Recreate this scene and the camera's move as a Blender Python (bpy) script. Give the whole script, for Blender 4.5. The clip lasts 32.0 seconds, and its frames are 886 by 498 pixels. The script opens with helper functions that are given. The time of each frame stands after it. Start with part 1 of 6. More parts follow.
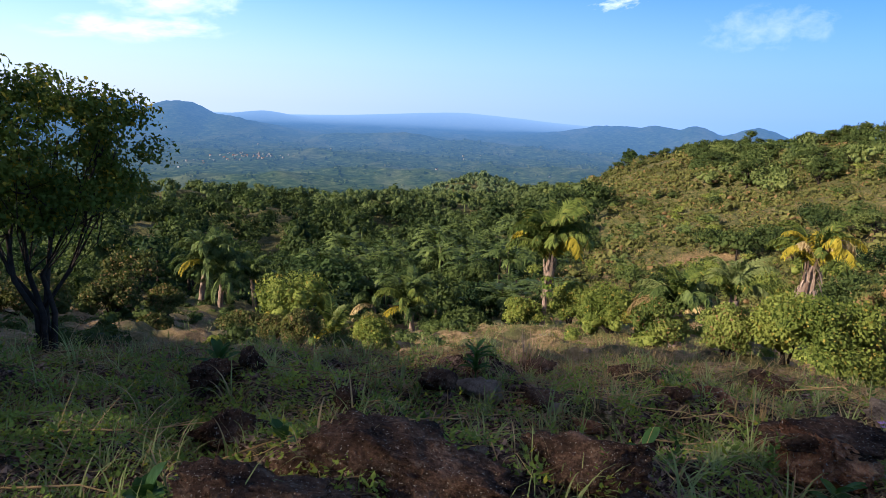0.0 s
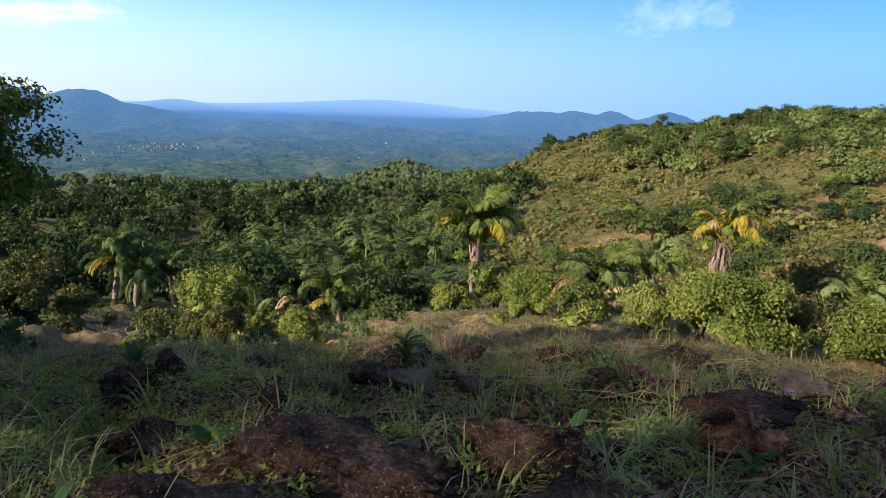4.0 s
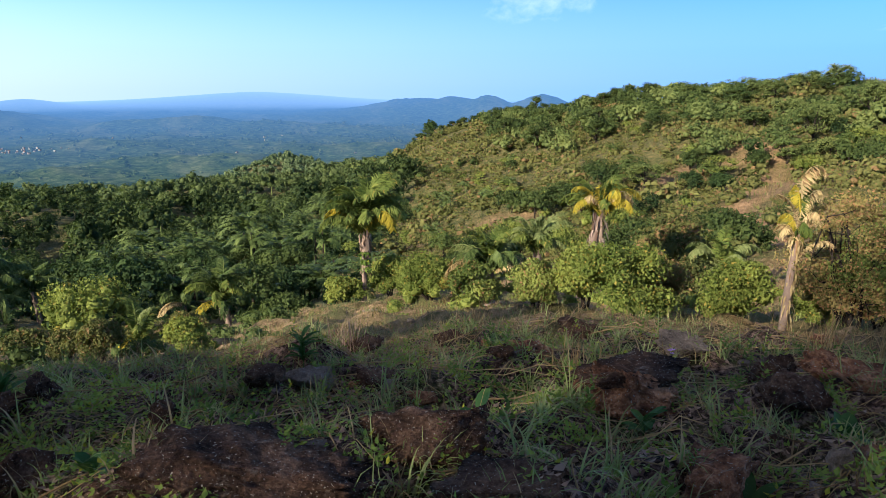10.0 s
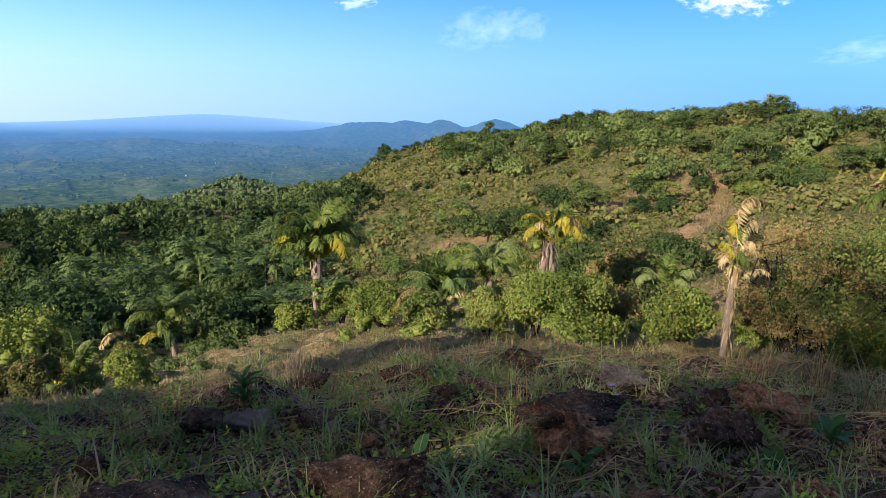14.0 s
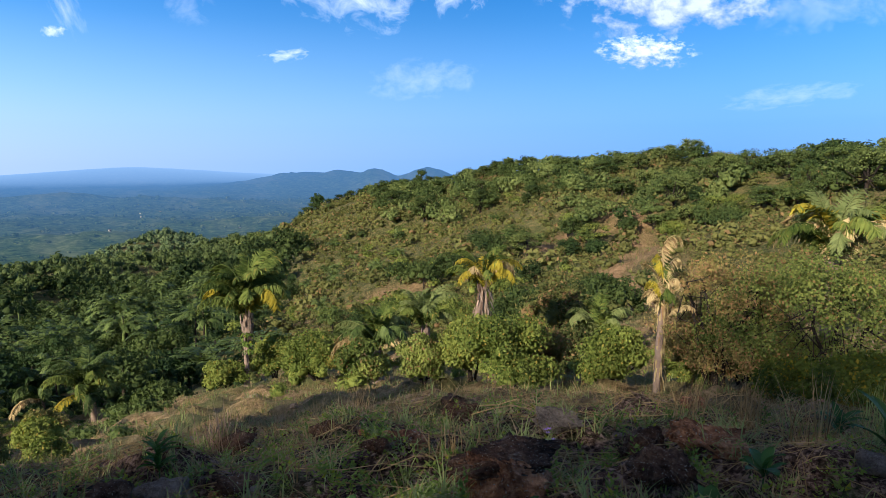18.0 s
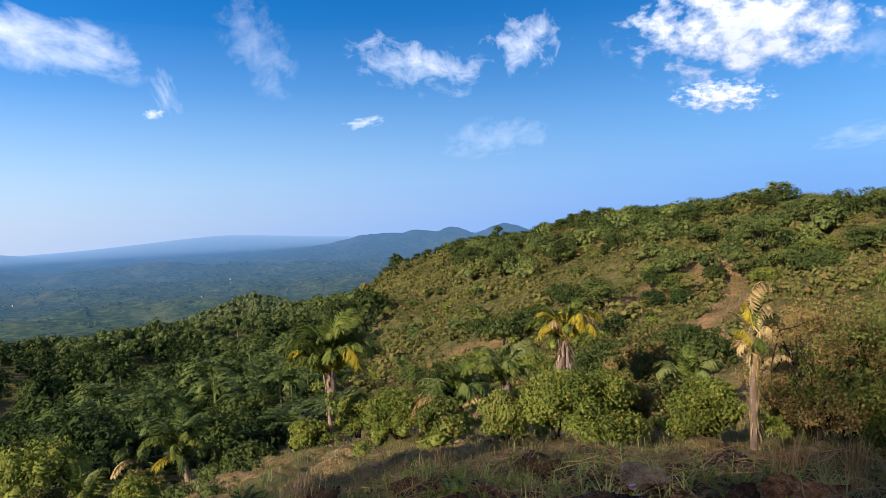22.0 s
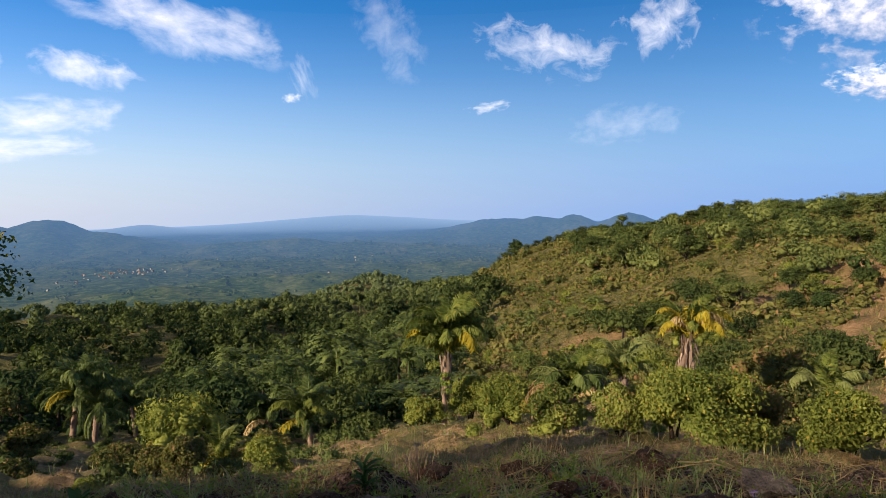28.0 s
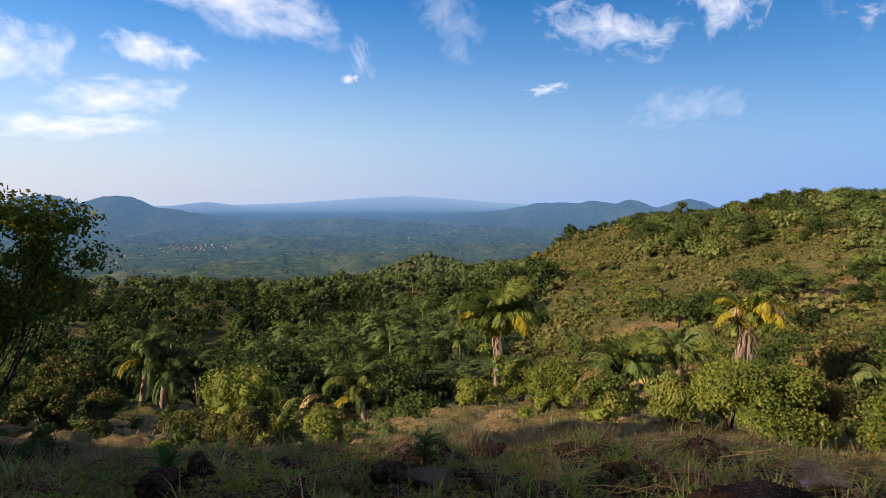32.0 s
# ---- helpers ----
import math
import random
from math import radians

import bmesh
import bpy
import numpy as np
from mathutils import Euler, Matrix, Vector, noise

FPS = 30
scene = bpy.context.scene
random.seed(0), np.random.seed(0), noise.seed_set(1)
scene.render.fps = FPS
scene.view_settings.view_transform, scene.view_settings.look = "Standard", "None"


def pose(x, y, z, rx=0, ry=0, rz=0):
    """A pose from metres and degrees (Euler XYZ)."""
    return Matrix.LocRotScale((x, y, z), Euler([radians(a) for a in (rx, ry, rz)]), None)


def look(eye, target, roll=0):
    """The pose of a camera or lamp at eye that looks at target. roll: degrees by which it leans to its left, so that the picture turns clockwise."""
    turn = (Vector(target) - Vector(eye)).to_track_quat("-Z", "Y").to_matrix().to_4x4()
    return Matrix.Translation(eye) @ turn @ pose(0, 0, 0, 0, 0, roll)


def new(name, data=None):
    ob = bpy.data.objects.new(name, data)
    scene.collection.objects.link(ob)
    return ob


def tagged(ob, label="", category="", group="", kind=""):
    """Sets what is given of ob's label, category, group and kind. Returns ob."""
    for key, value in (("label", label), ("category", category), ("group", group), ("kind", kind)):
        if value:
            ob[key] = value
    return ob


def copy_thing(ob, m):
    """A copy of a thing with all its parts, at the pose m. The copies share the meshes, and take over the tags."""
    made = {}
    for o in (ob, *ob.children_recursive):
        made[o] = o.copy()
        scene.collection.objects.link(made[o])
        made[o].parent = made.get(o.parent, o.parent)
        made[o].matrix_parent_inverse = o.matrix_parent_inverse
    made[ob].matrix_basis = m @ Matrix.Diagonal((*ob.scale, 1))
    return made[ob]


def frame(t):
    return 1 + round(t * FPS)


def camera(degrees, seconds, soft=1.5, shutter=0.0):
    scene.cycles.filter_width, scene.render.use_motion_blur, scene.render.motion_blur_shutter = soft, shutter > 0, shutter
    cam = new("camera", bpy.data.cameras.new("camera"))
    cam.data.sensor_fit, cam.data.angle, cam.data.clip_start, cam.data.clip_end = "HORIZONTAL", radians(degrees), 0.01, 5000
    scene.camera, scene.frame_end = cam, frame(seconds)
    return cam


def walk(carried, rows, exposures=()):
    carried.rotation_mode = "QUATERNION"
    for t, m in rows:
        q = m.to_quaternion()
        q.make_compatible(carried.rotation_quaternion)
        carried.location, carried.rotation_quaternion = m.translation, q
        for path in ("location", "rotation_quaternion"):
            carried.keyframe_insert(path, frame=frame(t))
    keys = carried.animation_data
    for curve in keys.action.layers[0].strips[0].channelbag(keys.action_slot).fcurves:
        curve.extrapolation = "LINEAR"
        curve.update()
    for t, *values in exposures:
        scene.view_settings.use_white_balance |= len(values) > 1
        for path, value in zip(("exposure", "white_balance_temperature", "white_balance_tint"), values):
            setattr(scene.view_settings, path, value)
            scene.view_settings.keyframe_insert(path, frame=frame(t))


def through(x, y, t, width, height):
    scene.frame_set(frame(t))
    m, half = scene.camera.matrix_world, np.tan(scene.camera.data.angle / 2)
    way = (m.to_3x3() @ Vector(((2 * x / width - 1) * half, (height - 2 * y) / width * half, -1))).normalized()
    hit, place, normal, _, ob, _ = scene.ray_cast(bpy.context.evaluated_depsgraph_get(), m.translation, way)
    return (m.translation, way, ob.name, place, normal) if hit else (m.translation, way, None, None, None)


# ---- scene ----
cam = camera(68.0, 32.0, soft=0.7)
PATH = [
    (0.0, pose(0.038, 0.052, 1.573, 77.97, -2.5, 0.53)),
    (1.0, pose(0.048, 0.09, 1.566, 77.86, -2.23, -1.01)),
    (2.0, pose(0.042, 0.107, 1.571, 77.61, -1.93, -3.59)),
    (3.0, pose(0.045, 0.124, 1.575, 77.3, -1.93, -5.36)),
    (3.5, pose(0.047, 0.127, 1.577, 77.23, -2.05, -5.65)),
    (5.5, pose(0.035, 0.144, 1.573, 76.68, -1.69, -9.01)),
    (6.0, pose(0.03, 0.149, 1.574, 76.53, -1.49, -10.11)),
    (7.0, pose(0.028, 0.153, 1.573, 76.36, -1.05, -12.07)),
    (8.0, pose(0.03, 0.165, 1.573, 76.31, -0.31, -14.38)),
    (9.0, pose(0.031, 0.168, 1.572, 76.28, -0.11, -16.08)),
    (10.0, pose(0.032, 0.165, 1.574, 76.32, -0.13, -16.45)),
    (11.0, pose(0.027, 0.152, 1.592, 76.48, -0.38, -16.66)),
    (12.0, pose(0.019, 0.118, 1.628, 76.81, -0.84, -16.75)),
    (13.0, pose(0.038, 0.085, 1.696, 77.12, -1.24, -16.84)),
    (13.5, pose(0.057, 0.088, 1.728, 77.7, -1.24, -18.23)),
    (14.0, pose(0.133, 0.141, 1.714, 78.38, -0.71, -20.37)),
    (14.5, pose(0.22, 0.19, 1.687, 79.08, -0.18, -22.46)),
    (15.0, pose(0.293, 0.262, 1.652, 79.84, 0.05, -24.25)),
    (15.5, pose(0.316, 0.296, 1.637, 80.51, 0.0, -25.08)),
    (17.5, pose(0.281, 0.25, 1.678, 82.02, 0.25, -26.06)),
    (18.0, pose(0.261, 0.231, 1.68, 82.5, 0.26, -26.18)),
    (19.0, pose(0.257, 0.221, 1.682, 83.66, 0.39, -26.14)),
    (20.0, pose(0.256, 0.202, 1.679, 85.24, 1.14, -24.99)),
    (21.0, pose(0.257, 0.172, 1.652, 86.76, 2.13, -22.37)),
    (22.0, pose(0.266, 0.115, 1.663, 87.61, 2.86, -19.59)),
    (23.0, pose(0.283, 0.084, 1.663, 87.88, 3.22, -17.01)),
    (24.0, pose(0.285, 0.089, 1.659, 87.83, 3.06, -16.44)),
    (25.0, pose(0.302, 0.217, 1.619, 87.8, 2.45, -14.71)),
    (25.5, pose(0.299, 0.227, 1.606, 87.77, 2.09, -14.23)),
    (27.5, pose(0.255, 0.082, 1.656, 87.11, 1.3, -10.91)),
    (28.0, pose(0.229, 0.021, 1.672, 86.67, 0.86, -9.07)),
    (29.0, pose(0.164, -0.106, 1.667, 85.9, 0.09, -6.4)),
    (30.0, pose(0.13, -0.184, 1.706, 85.58, 0.09, -5.53)),
    (31.0, pose(0.108, -0.233, 1.731, 85.3, 0.02, -4.87)),
    (32.0, pose(0.099, -0.268, 1.739, 85.17, -0.16, -4.36)),
]
walk(cam, PATH, [(0.0, 0.97, 5600, 15), (8.0, 1.14, 5450, 12), (15.5, 1.02, 5400, 10), (20.0, 0.67, 5600, 11), (24.0, 0.70, 6200, 15), (32.0, 0.64, 6500, 16)])


# ---------------------------------------------------------------- light
SUN_AZ, SUN_EL = -120.0, 23.0          # degrees, azimuth to the right of +y


def az_dir(az, el=0.0):
    a, e = radians(az), radians(el)
    return Vector((math.sin(a) * math.cos(e), math.cos(a) * math.cos(e), math.sin(e)))


world = bpy.data.worlds.new("sky")
scene.world = world
world.use_nodes = True
wt = world.node_tree
sky = wt.nodes.new("ShaderNodeTexSky")
sky.sky_type = "NISHITA"
sky.sun_disc = False
sky.sun_elevation = radians(SUN_EL)
sky.sun_rotation = radians(-SUN_AZ)
sky.altitude = 300
sky.air_density, sky.dust_density, sky.ozone_density = 1.0, 0.2, 3.0
tone = wt.nodes.new("ShaderNodeHueSaturation")
tone.inputs["Saturation"].default_value = 1.42
tone.inputs["Hue"].default_value = 0.507
wt.links.new(sky.outputs[0], tone.inputs["Color"])
# broken cloud added unseen overhead to whiten fill light, denser towards the zenith
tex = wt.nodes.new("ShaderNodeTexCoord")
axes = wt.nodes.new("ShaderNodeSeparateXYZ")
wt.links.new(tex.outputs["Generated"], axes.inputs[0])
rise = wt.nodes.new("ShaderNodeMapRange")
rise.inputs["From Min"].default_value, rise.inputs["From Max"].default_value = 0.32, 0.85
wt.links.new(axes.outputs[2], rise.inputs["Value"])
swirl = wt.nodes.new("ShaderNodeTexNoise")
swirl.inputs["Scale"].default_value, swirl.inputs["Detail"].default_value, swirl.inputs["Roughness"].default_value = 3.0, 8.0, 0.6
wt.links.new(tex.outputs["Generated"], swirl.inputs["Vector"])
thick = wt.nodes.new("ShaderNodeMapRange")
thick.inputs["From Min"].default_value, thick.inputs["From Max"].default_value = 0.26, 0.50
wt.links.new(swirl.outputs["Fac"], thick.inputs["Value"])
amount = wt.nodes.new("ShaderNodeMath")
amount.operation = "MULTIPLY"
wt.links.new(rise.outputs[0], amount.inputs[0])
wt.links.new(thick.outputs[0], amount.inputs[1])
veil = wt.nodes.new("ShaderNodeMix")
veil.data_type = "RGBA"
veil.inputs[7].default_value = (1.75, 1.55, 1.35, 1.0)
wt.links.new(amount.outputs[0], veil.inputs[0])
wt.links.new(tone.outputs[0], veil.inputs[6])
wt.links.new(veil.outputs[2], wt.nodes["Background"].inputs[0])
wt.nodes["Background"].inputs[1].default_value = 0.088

sun = new("sun", bpy.data.lights.new("sun", "SUN"))
sun.data.energy, sun.data.angle, sun.data.color = 5.0, radians(0.6), (1.0, 0.79, 0.53)
sun.matrix_world = look(az_dir(SUN_AZ, SUN_EL) * 50, (0, 0, 0))


# ---------------------------------------------------------------- materials
def principled(name, rough=0.8, spec=0.3):
    m = bpy.data.materials.new(name)
    m.use_nodes = True
    b = m.node_tree.nodes["Principled BSDF"]
    b.inputs["Roughness"].default_value = rough
    b.inputs["Specular IOR Level"].default_value = spec
    return m, m.node_tree, b


def noise_node(nt, scale, detail=4.0, rough=0.55, coord=None):
    n = nt.nodes.new("ShaderNodeTexNoise")
    n.inputs["Scale"].default_value, n.inputs["Detail"].default_value, n.inputs["Roughness"].default_value = scale, detail, rough
    if coord is not None:
        nt.links.new(coord, n.inputs["Vector"])
    return n.outputs["Fac"]


def ramp(nt, fac, stops):
    r = nt.nodes.new("ShaderNodeValToRGB")
    while len(r.color_ramp.elements) < len(stops):
        r.color_ramp.elements.new(0.5)
    for e, (p, c) in zip(r.color_ramp.elements, stops):
        e.position, e.color = p, (*c, 1)
    nt.links.new(fac, r.inputs[0])
    return r.outputs[0]


def mixc(nt, fac, a, b, mode="MIX"):
    m = nt.nodes.new("ShaderNodeMix")
    m.data_type, m.blend_type = "RGBA", mode
    for sock, v in ((m.inputs[0], fac), (m.inputs[6], a), (m.inputs[7], b)):
        if isinstance(v, (int, float)):
            sock.default_value = v
        elif isinstance(v, tuple):
            sock.default_value = (*v, 1)
        else:
            nt.links.new(v, sock)
    return m.outputs[2]


def mathn(nt, op, a, b=0.0, c=None):
    m = nt.nodes.new("ShaderNodeMath")
    m.operation = op
    for sock, v in zip(m.inputs, (a, b, c)):
        if v is None:
            continue
        if isinstance(v, (int, float)):
            sock.default_value = v
        else:
            nt.links.new(v, sock)
    return m.outputs[0]


def bump(nt, b, height, strength, dist):
    n = nt.nodes.new("ShaderNodeBump")
    n.inputs["Strength"].default_value, n.inputs["Distance"].default_value = strength, dist
    nt.links.new(height, n.inputs["Height"])
    nt.links.new(n.outputs[0], b.inputs["Normal"])


def world_pos(nt):
    return nt.nodes.new("ShaderNodeNewGeometry").outputs["Position"]


def foliage(name, dark, light, odd=None, patch=0.15, through=0.32, rough=0.7, odd_from=0.9, fine=7.0):
    """Leaves: two greens that vary leaf by leaf and tree by tree, with a few odd leaves."""
    m, nt, b = principled(name, rough, 0.12)
    geo = nt.nodes.new("ShaderNodeNewGeometry")
    isl = geo.outputs["Random Per Island"]
    big = noise_node(nt, patch, 2.0, 0.5, geo.outputs["Position"])
    small = noise_node(nt, fine, 3.0, 0.7, geo.outputs["Position"])
    mixv = mathn(nt, "ADD", mathn(nt, "MULTIPLY", isl, 0.45), mathn(nt, "MULTIPLY_ADD", big, 1.7, -0.52))
    mixv = mathn(nt, "ADD", mixv, mathn(nt, "MULTIPLY_ADD", small, 0.9, -0.45))
    mixv = mathn(nt, "ADD", mixv, mathn(nt, "MULTIPLY_ADD", nt.nodes.new("ShaderNodeObjectInfo").outputs["Random"], 0.4, -0.2))
    col = ramp(nt, mixv, ((0.05, dark), (0.95, light)))
    if odd:
        col = mixc(nt, mathn(nt, "GREATER_THAN", isl, odd_from), col, odd)
    nt.links.new(col, b.inputs["Base Color"])
    bump(nt, b, small, 0.5, 0.25 / fine)
    tr = nt.nodes.new("ShaderNodeBsdfTranslucent")
    nt.links.new(mixc(nt, 1.0, col, (0.95, 1.0, 0.5), "MULTIPLY"), tr.inputs[0])
    mix = nt.nodes.new("ShaderNodeMixShader")
    mix.inputs[0].default_value = through
    nt.links.new(b.outputs[0], mix.inputs[1])
    nt.links.new(tr.outputs[0], mix.inputs[2])
    nt.links.new(mix.outputs[0], nt.nodes["Material Output"].inputs[0])
    return m


def bark(name, a, b_, scale=9.0):
    m, nt, b = principled(name, 0.9, 0.15)
    p = world_pos(nt)
    n1 = noise_node(nt, scale, 6, 0.65, p)
    n2 = noise_node(nt, scale * 0.2, 2, 0.5, p)
    col = mixc(nt, n2, ramp(nt, n1, ((0.3, a), (0.7, b_))), tuple(0.6 * v for v in a))
    nt.links.new(col, b.inputs["Base Color"])
    bump(nt, b, n1, 0.7, 0.02)
    return m


def rock_mat(name, a, b_, c, scale=3.0):
    m, nt, b = principled(name, 0.95, 0.06)
    p = world_pos(nt)
    n1 = noise_node(nt, scale, 8, 0.65, p)
    n2 = noise_node(nt, scale * 9, 4, 0.7, p)
    n3 = noise_node(nt, scale * 22, 2, 0.5, p)
    col = ramp(nt, mathn(nt, "ADD", mathn(nt, "MULTIPLY", n1, 0.6), mathn(nt, "MULTIPLY", n2, 0.4)), ((0.38, a), (0.51, b_), (0.66, c)))
    n4 = noise_node(nt, scale * 2.4, 6, 0.7, p)
    col = mixc(nt, ramp(nt, n4, ((0.58, (0, 0, 0)), (0.68, (0.55, 0.55, 0.55)))), col, (0.27, 0.22, 0.17))
    col = mixc(nt, mathn(nt, "GREATER_THAN", n3, 0.67), col, (0.34, 0.30, 0.24))
    nt.links.new(col, b.inputs["Base Color"])
    bump(nt, b, mathn(nt, "ADD", n1, mathn(nt, "MULTIPLY", n2, 0.7)), 1.0, 0.09)
    return m


M = {
    "forest": foliage("forest_leaves", (0.015, 0.032, 0.011), (0.108, 0.146, 0.040), None, 0.13, fine=4.0),
    # far and knoll: distance haze painted into paler, bluer leaf colours
    "far": foliage("hazed_far_forest_leaves", (0.024, 0.048, 0.019), (0.125, 0.162, 0.054), None, 0.08, fine=2.0),
    "knoll": foliage("hazed_knoll_leaves", (0.045, 0.080, 0.042), (0.165, 0.215, 0.095), None, 0.06, fine=2.0),
    "dark": foliage("dark_leaves", (0.015, 0.034, 0.014), (0.062, 0.100, 0.030), None, 0.15, fine=4.0),
    "scrub": foliage("scrub_leaves", (0.050, 0.068, 0.020), (0.200, 0.198, 0.060), (0.25, 0.165, 0.075), 0.07, odd_from=0.9, fine=3.0),
    "ridge": foliage("ridge_tree_leaves", (0.052, 0.086, 0.026), (0.225, 0.265, 0.080), None, 0.09, fine=3.0),
    "bush": foliage("bush_leaves", (0.080, 0.116, 0.020), (0.275, 0.315, 0.068), (0.30, 0.25, 0.05), 0.5, odd_from=0.95),
    # dark green that paints crown-interior shade into the leaf cores
    "heart": foliage("shade_painted_inner_leaves", (0.026, 0.040, 0.010), (0.075, 0.092, 0.020), None, 0.5),
    "mixed": foliage("mixed_tree_leaves", (0.060, 0.094, 0.022), (0.265, 0.300, 0.070), (0.28, 0.17, 0.075), 1.1, odd_from=0.93),
    "rusty": foliage("rusty_leaves", (0.115, 0.110, 0.036), (0.330, 0.270, 0.095), (0.38, 0.215, 0.105), 0.5, odd_from=0.78),
    "tree": foliage("broad_leaves", (0.028, 0.052, 0.012), (0.115, 0.150, 0.024), (0.24, 0.20, 0.02), 0.6),
    "frond": foliage("palm_leaflets", (0.040, 0.070, 0.014), (0.190, 0.232, 0.048), (0.27, 0.23, 0.05), 0.5, through=0.25, rough=0.7, odd_from=0.93),
    # darker copy of palm_leaflets, with shade put into its greens
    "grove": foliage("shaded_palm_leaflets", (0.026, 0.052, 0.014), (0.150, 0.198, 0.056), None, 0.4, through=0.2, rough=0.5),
    "frond_pale": foliage("pale_palm_leaflets", (0.095, 0.132, 0.042), (0.250, 0.290, 0.105), None, 0.4),
    "frond_yellow": foliage("yellow_palm_leaflets", (0.26, 0.22, 0.020), (0.56, 0.46, 0.05), (0.16, 0.20, 0.04), 0.6),
    "frond_dead": foliage("dead_palm_leaflets", (0.29, 0.21, 0.095), (0.58, 0.47, 0.24), (0.24, 0.15, 0.075), 0.6, through=0.15, rough=0.9),
    "skirt": foliage("dry_leaf_sheaths", (0.15, 0.105, 0.080), (0.42, 0.32, 0.25), (0.11, 0.07, 0.05), 1.2, through=0.08, rough=0.95),
    "grass": foliage("grass_blades", (0.085, 0.128, 0.044), (0.320, 0.365, 0.140), (0.38, 0.29, 0.16), 0.9, odd_from=0.88),
    "herb": foliage("herb_leaves", (0.058, 0.112, 0.024), (0.250, 0.330, 0.060), (0.26, 0.28, 0.03), 1.2),
    "broad": foliage("broad_herb_leaves", (0.03, 0.075, 0.022), (0.065, 0.13, 0.035), None, 2.0, rough=0.45),
    "straw": foliage("dry_straw", (0.17, 0.115, 0.050), (0.42, 0.30, 0.14), (0.13, 0.08, 0.04), 0.8, through=0.1, rough=0.9),
    "brow": foliage("brow_grass", (0.090, 0.076, 0.028), (0.34, 0.255, 0.115), (0.12, 0.145, 0.040), 0.6, odd_from=0.6, through=0.12, rough=0.9),
    "litter": foliage("dry_leaf_litter", (0.060, 0.038, 0.028), (0.42, 0.295, 0.210), (0.10, 0.058, 0.038), 1.5, through=0.05, rough=0.9),
    "bark": bark("dark_bark", (0.020, 0.015, 0.012), (0.075, 0.058, 0.045)),
    "bark_pale": bark("pale_palm_bark", (0.19, 0.135, 0.105), (0.46, 0.35, 0.28), 5.0),
    "rock": rock_mat("dark_laterite_rock", (0.016, 0.010, 0.007), (0.092, 0.054, 0.034), (0.25, 0.155, 0.098)),
    # the laterite's own orange, brightened in colour to suggest warm sun on it
    "rock_orange": rock_mat("orange_laterite_rock", (0.034, 0.017, 0.011), (0.25, 0.120, 0.062), (0.60, 0.34, 0.18), 2.2),
    "stone": rock_mat("pale_stone", (0.12, 0.092, 0.070), (0.26, 0.205, 0.158), (0.42, 0.335, 0.26), 5.0),
}


def ground_mat():
    m, nt, b = principled("hillside_soil", 0.95, 0.1)
    p = world_pos(nt)
    att = nt.nodes.new("ShaderNodeAttribute")
    att.attribute_name = "cover"
    sep = nt.nodes.new("ShaderNodeSeparateColor")
    nt.links.new(att.outputs["Color"], sep.inputs[0])
    n1 = noise_node(nt, 1.3, 8, 0.65, p)
    n2 = noise_node(nt, 18.0, 5, 0.7, p)
    n3 = noise_node(nt, 0.35, 4, 0.6, p)
    soil = ramp(nt, n2, ((0.38, (0.012, 0.008, 0.006)), (0.50, (0.078, 0.048, 0.035)), (0.62, (0.29, 0.200, 0.150))))
    moss = ramp(nt, n2, ((0.3, (0.030, 0.050, 0.012)), (0.7, (0.12, 0.16, 0.040))))
    soil = mixc(nt, ramp(nt, n1, ((0.52, (0, 0, 0)), (0.64, (0.6, 0.6, 0.6)))), soil, moss)
    n4 = noise_node(nt, 3.0, 8, 0.75, p)
    n5 = noise_node(nt, 0.4, 8, 0.72, p)
    dry = ramp(nt, n4, ((0.36, (0.085, 0.062, 0.026)), (0.5, (0.25, 0.172, 0.080)), (0.64, (0.44, 0.315, 0.17))))
    dry = mixc(nt, ramp(nt, n3, ((0.45, (0, 0, 0)), (0.60, (0.85, 0.85, 0.85)))), dry, (0.10, 0.115, 0.04))
    red = ramp(nt, mathn(nt, "ADD", mathn(nt, "MULTIPLY", n4, 0.5), mathn(nt, "MULTIPLY", n5, 0.5)), ((0.38, (0.16, 0.112, 0.052)), (0.5, (0.32, 0.200, 0.102)), (0.62, (0.44, 0.290, 0.16))))
    scrub = ramp(nt, mathn(nt, "ADD", mathn(nt, "MULTIPLY", n4, 0.55), mathn(nt, "MULTIPLY", n5, 0.45)), ((0.41, (0.034, 0.044, 0.014)), (0.485, (0.085, 0.092, 0.032)), (0.55, (0.165, 0.138, 0.058)), (0.64, (0.30, 0.20, 0.10))))
    col = mixc(nt, sep.outputs[0], soil, dry)
    col = mixc(nt, sep.outputs[1], col, scrub)
    col = mixc(nt, sep.outputs[2], col, red)
    nt.links.new(col, b.inputs["Base Color"])
    bump(nt, b, mathn(nt, "ADD", mathn(nt, "ADD", n1, mathn(nt, "MULTIPLY", n2, 0.4)), mathn(nt, "MULTIPLY", mathn(nt, "MULTIPLY", n5, 5.0), sep.outputs[1])), 0.9, 0.14)
    return m


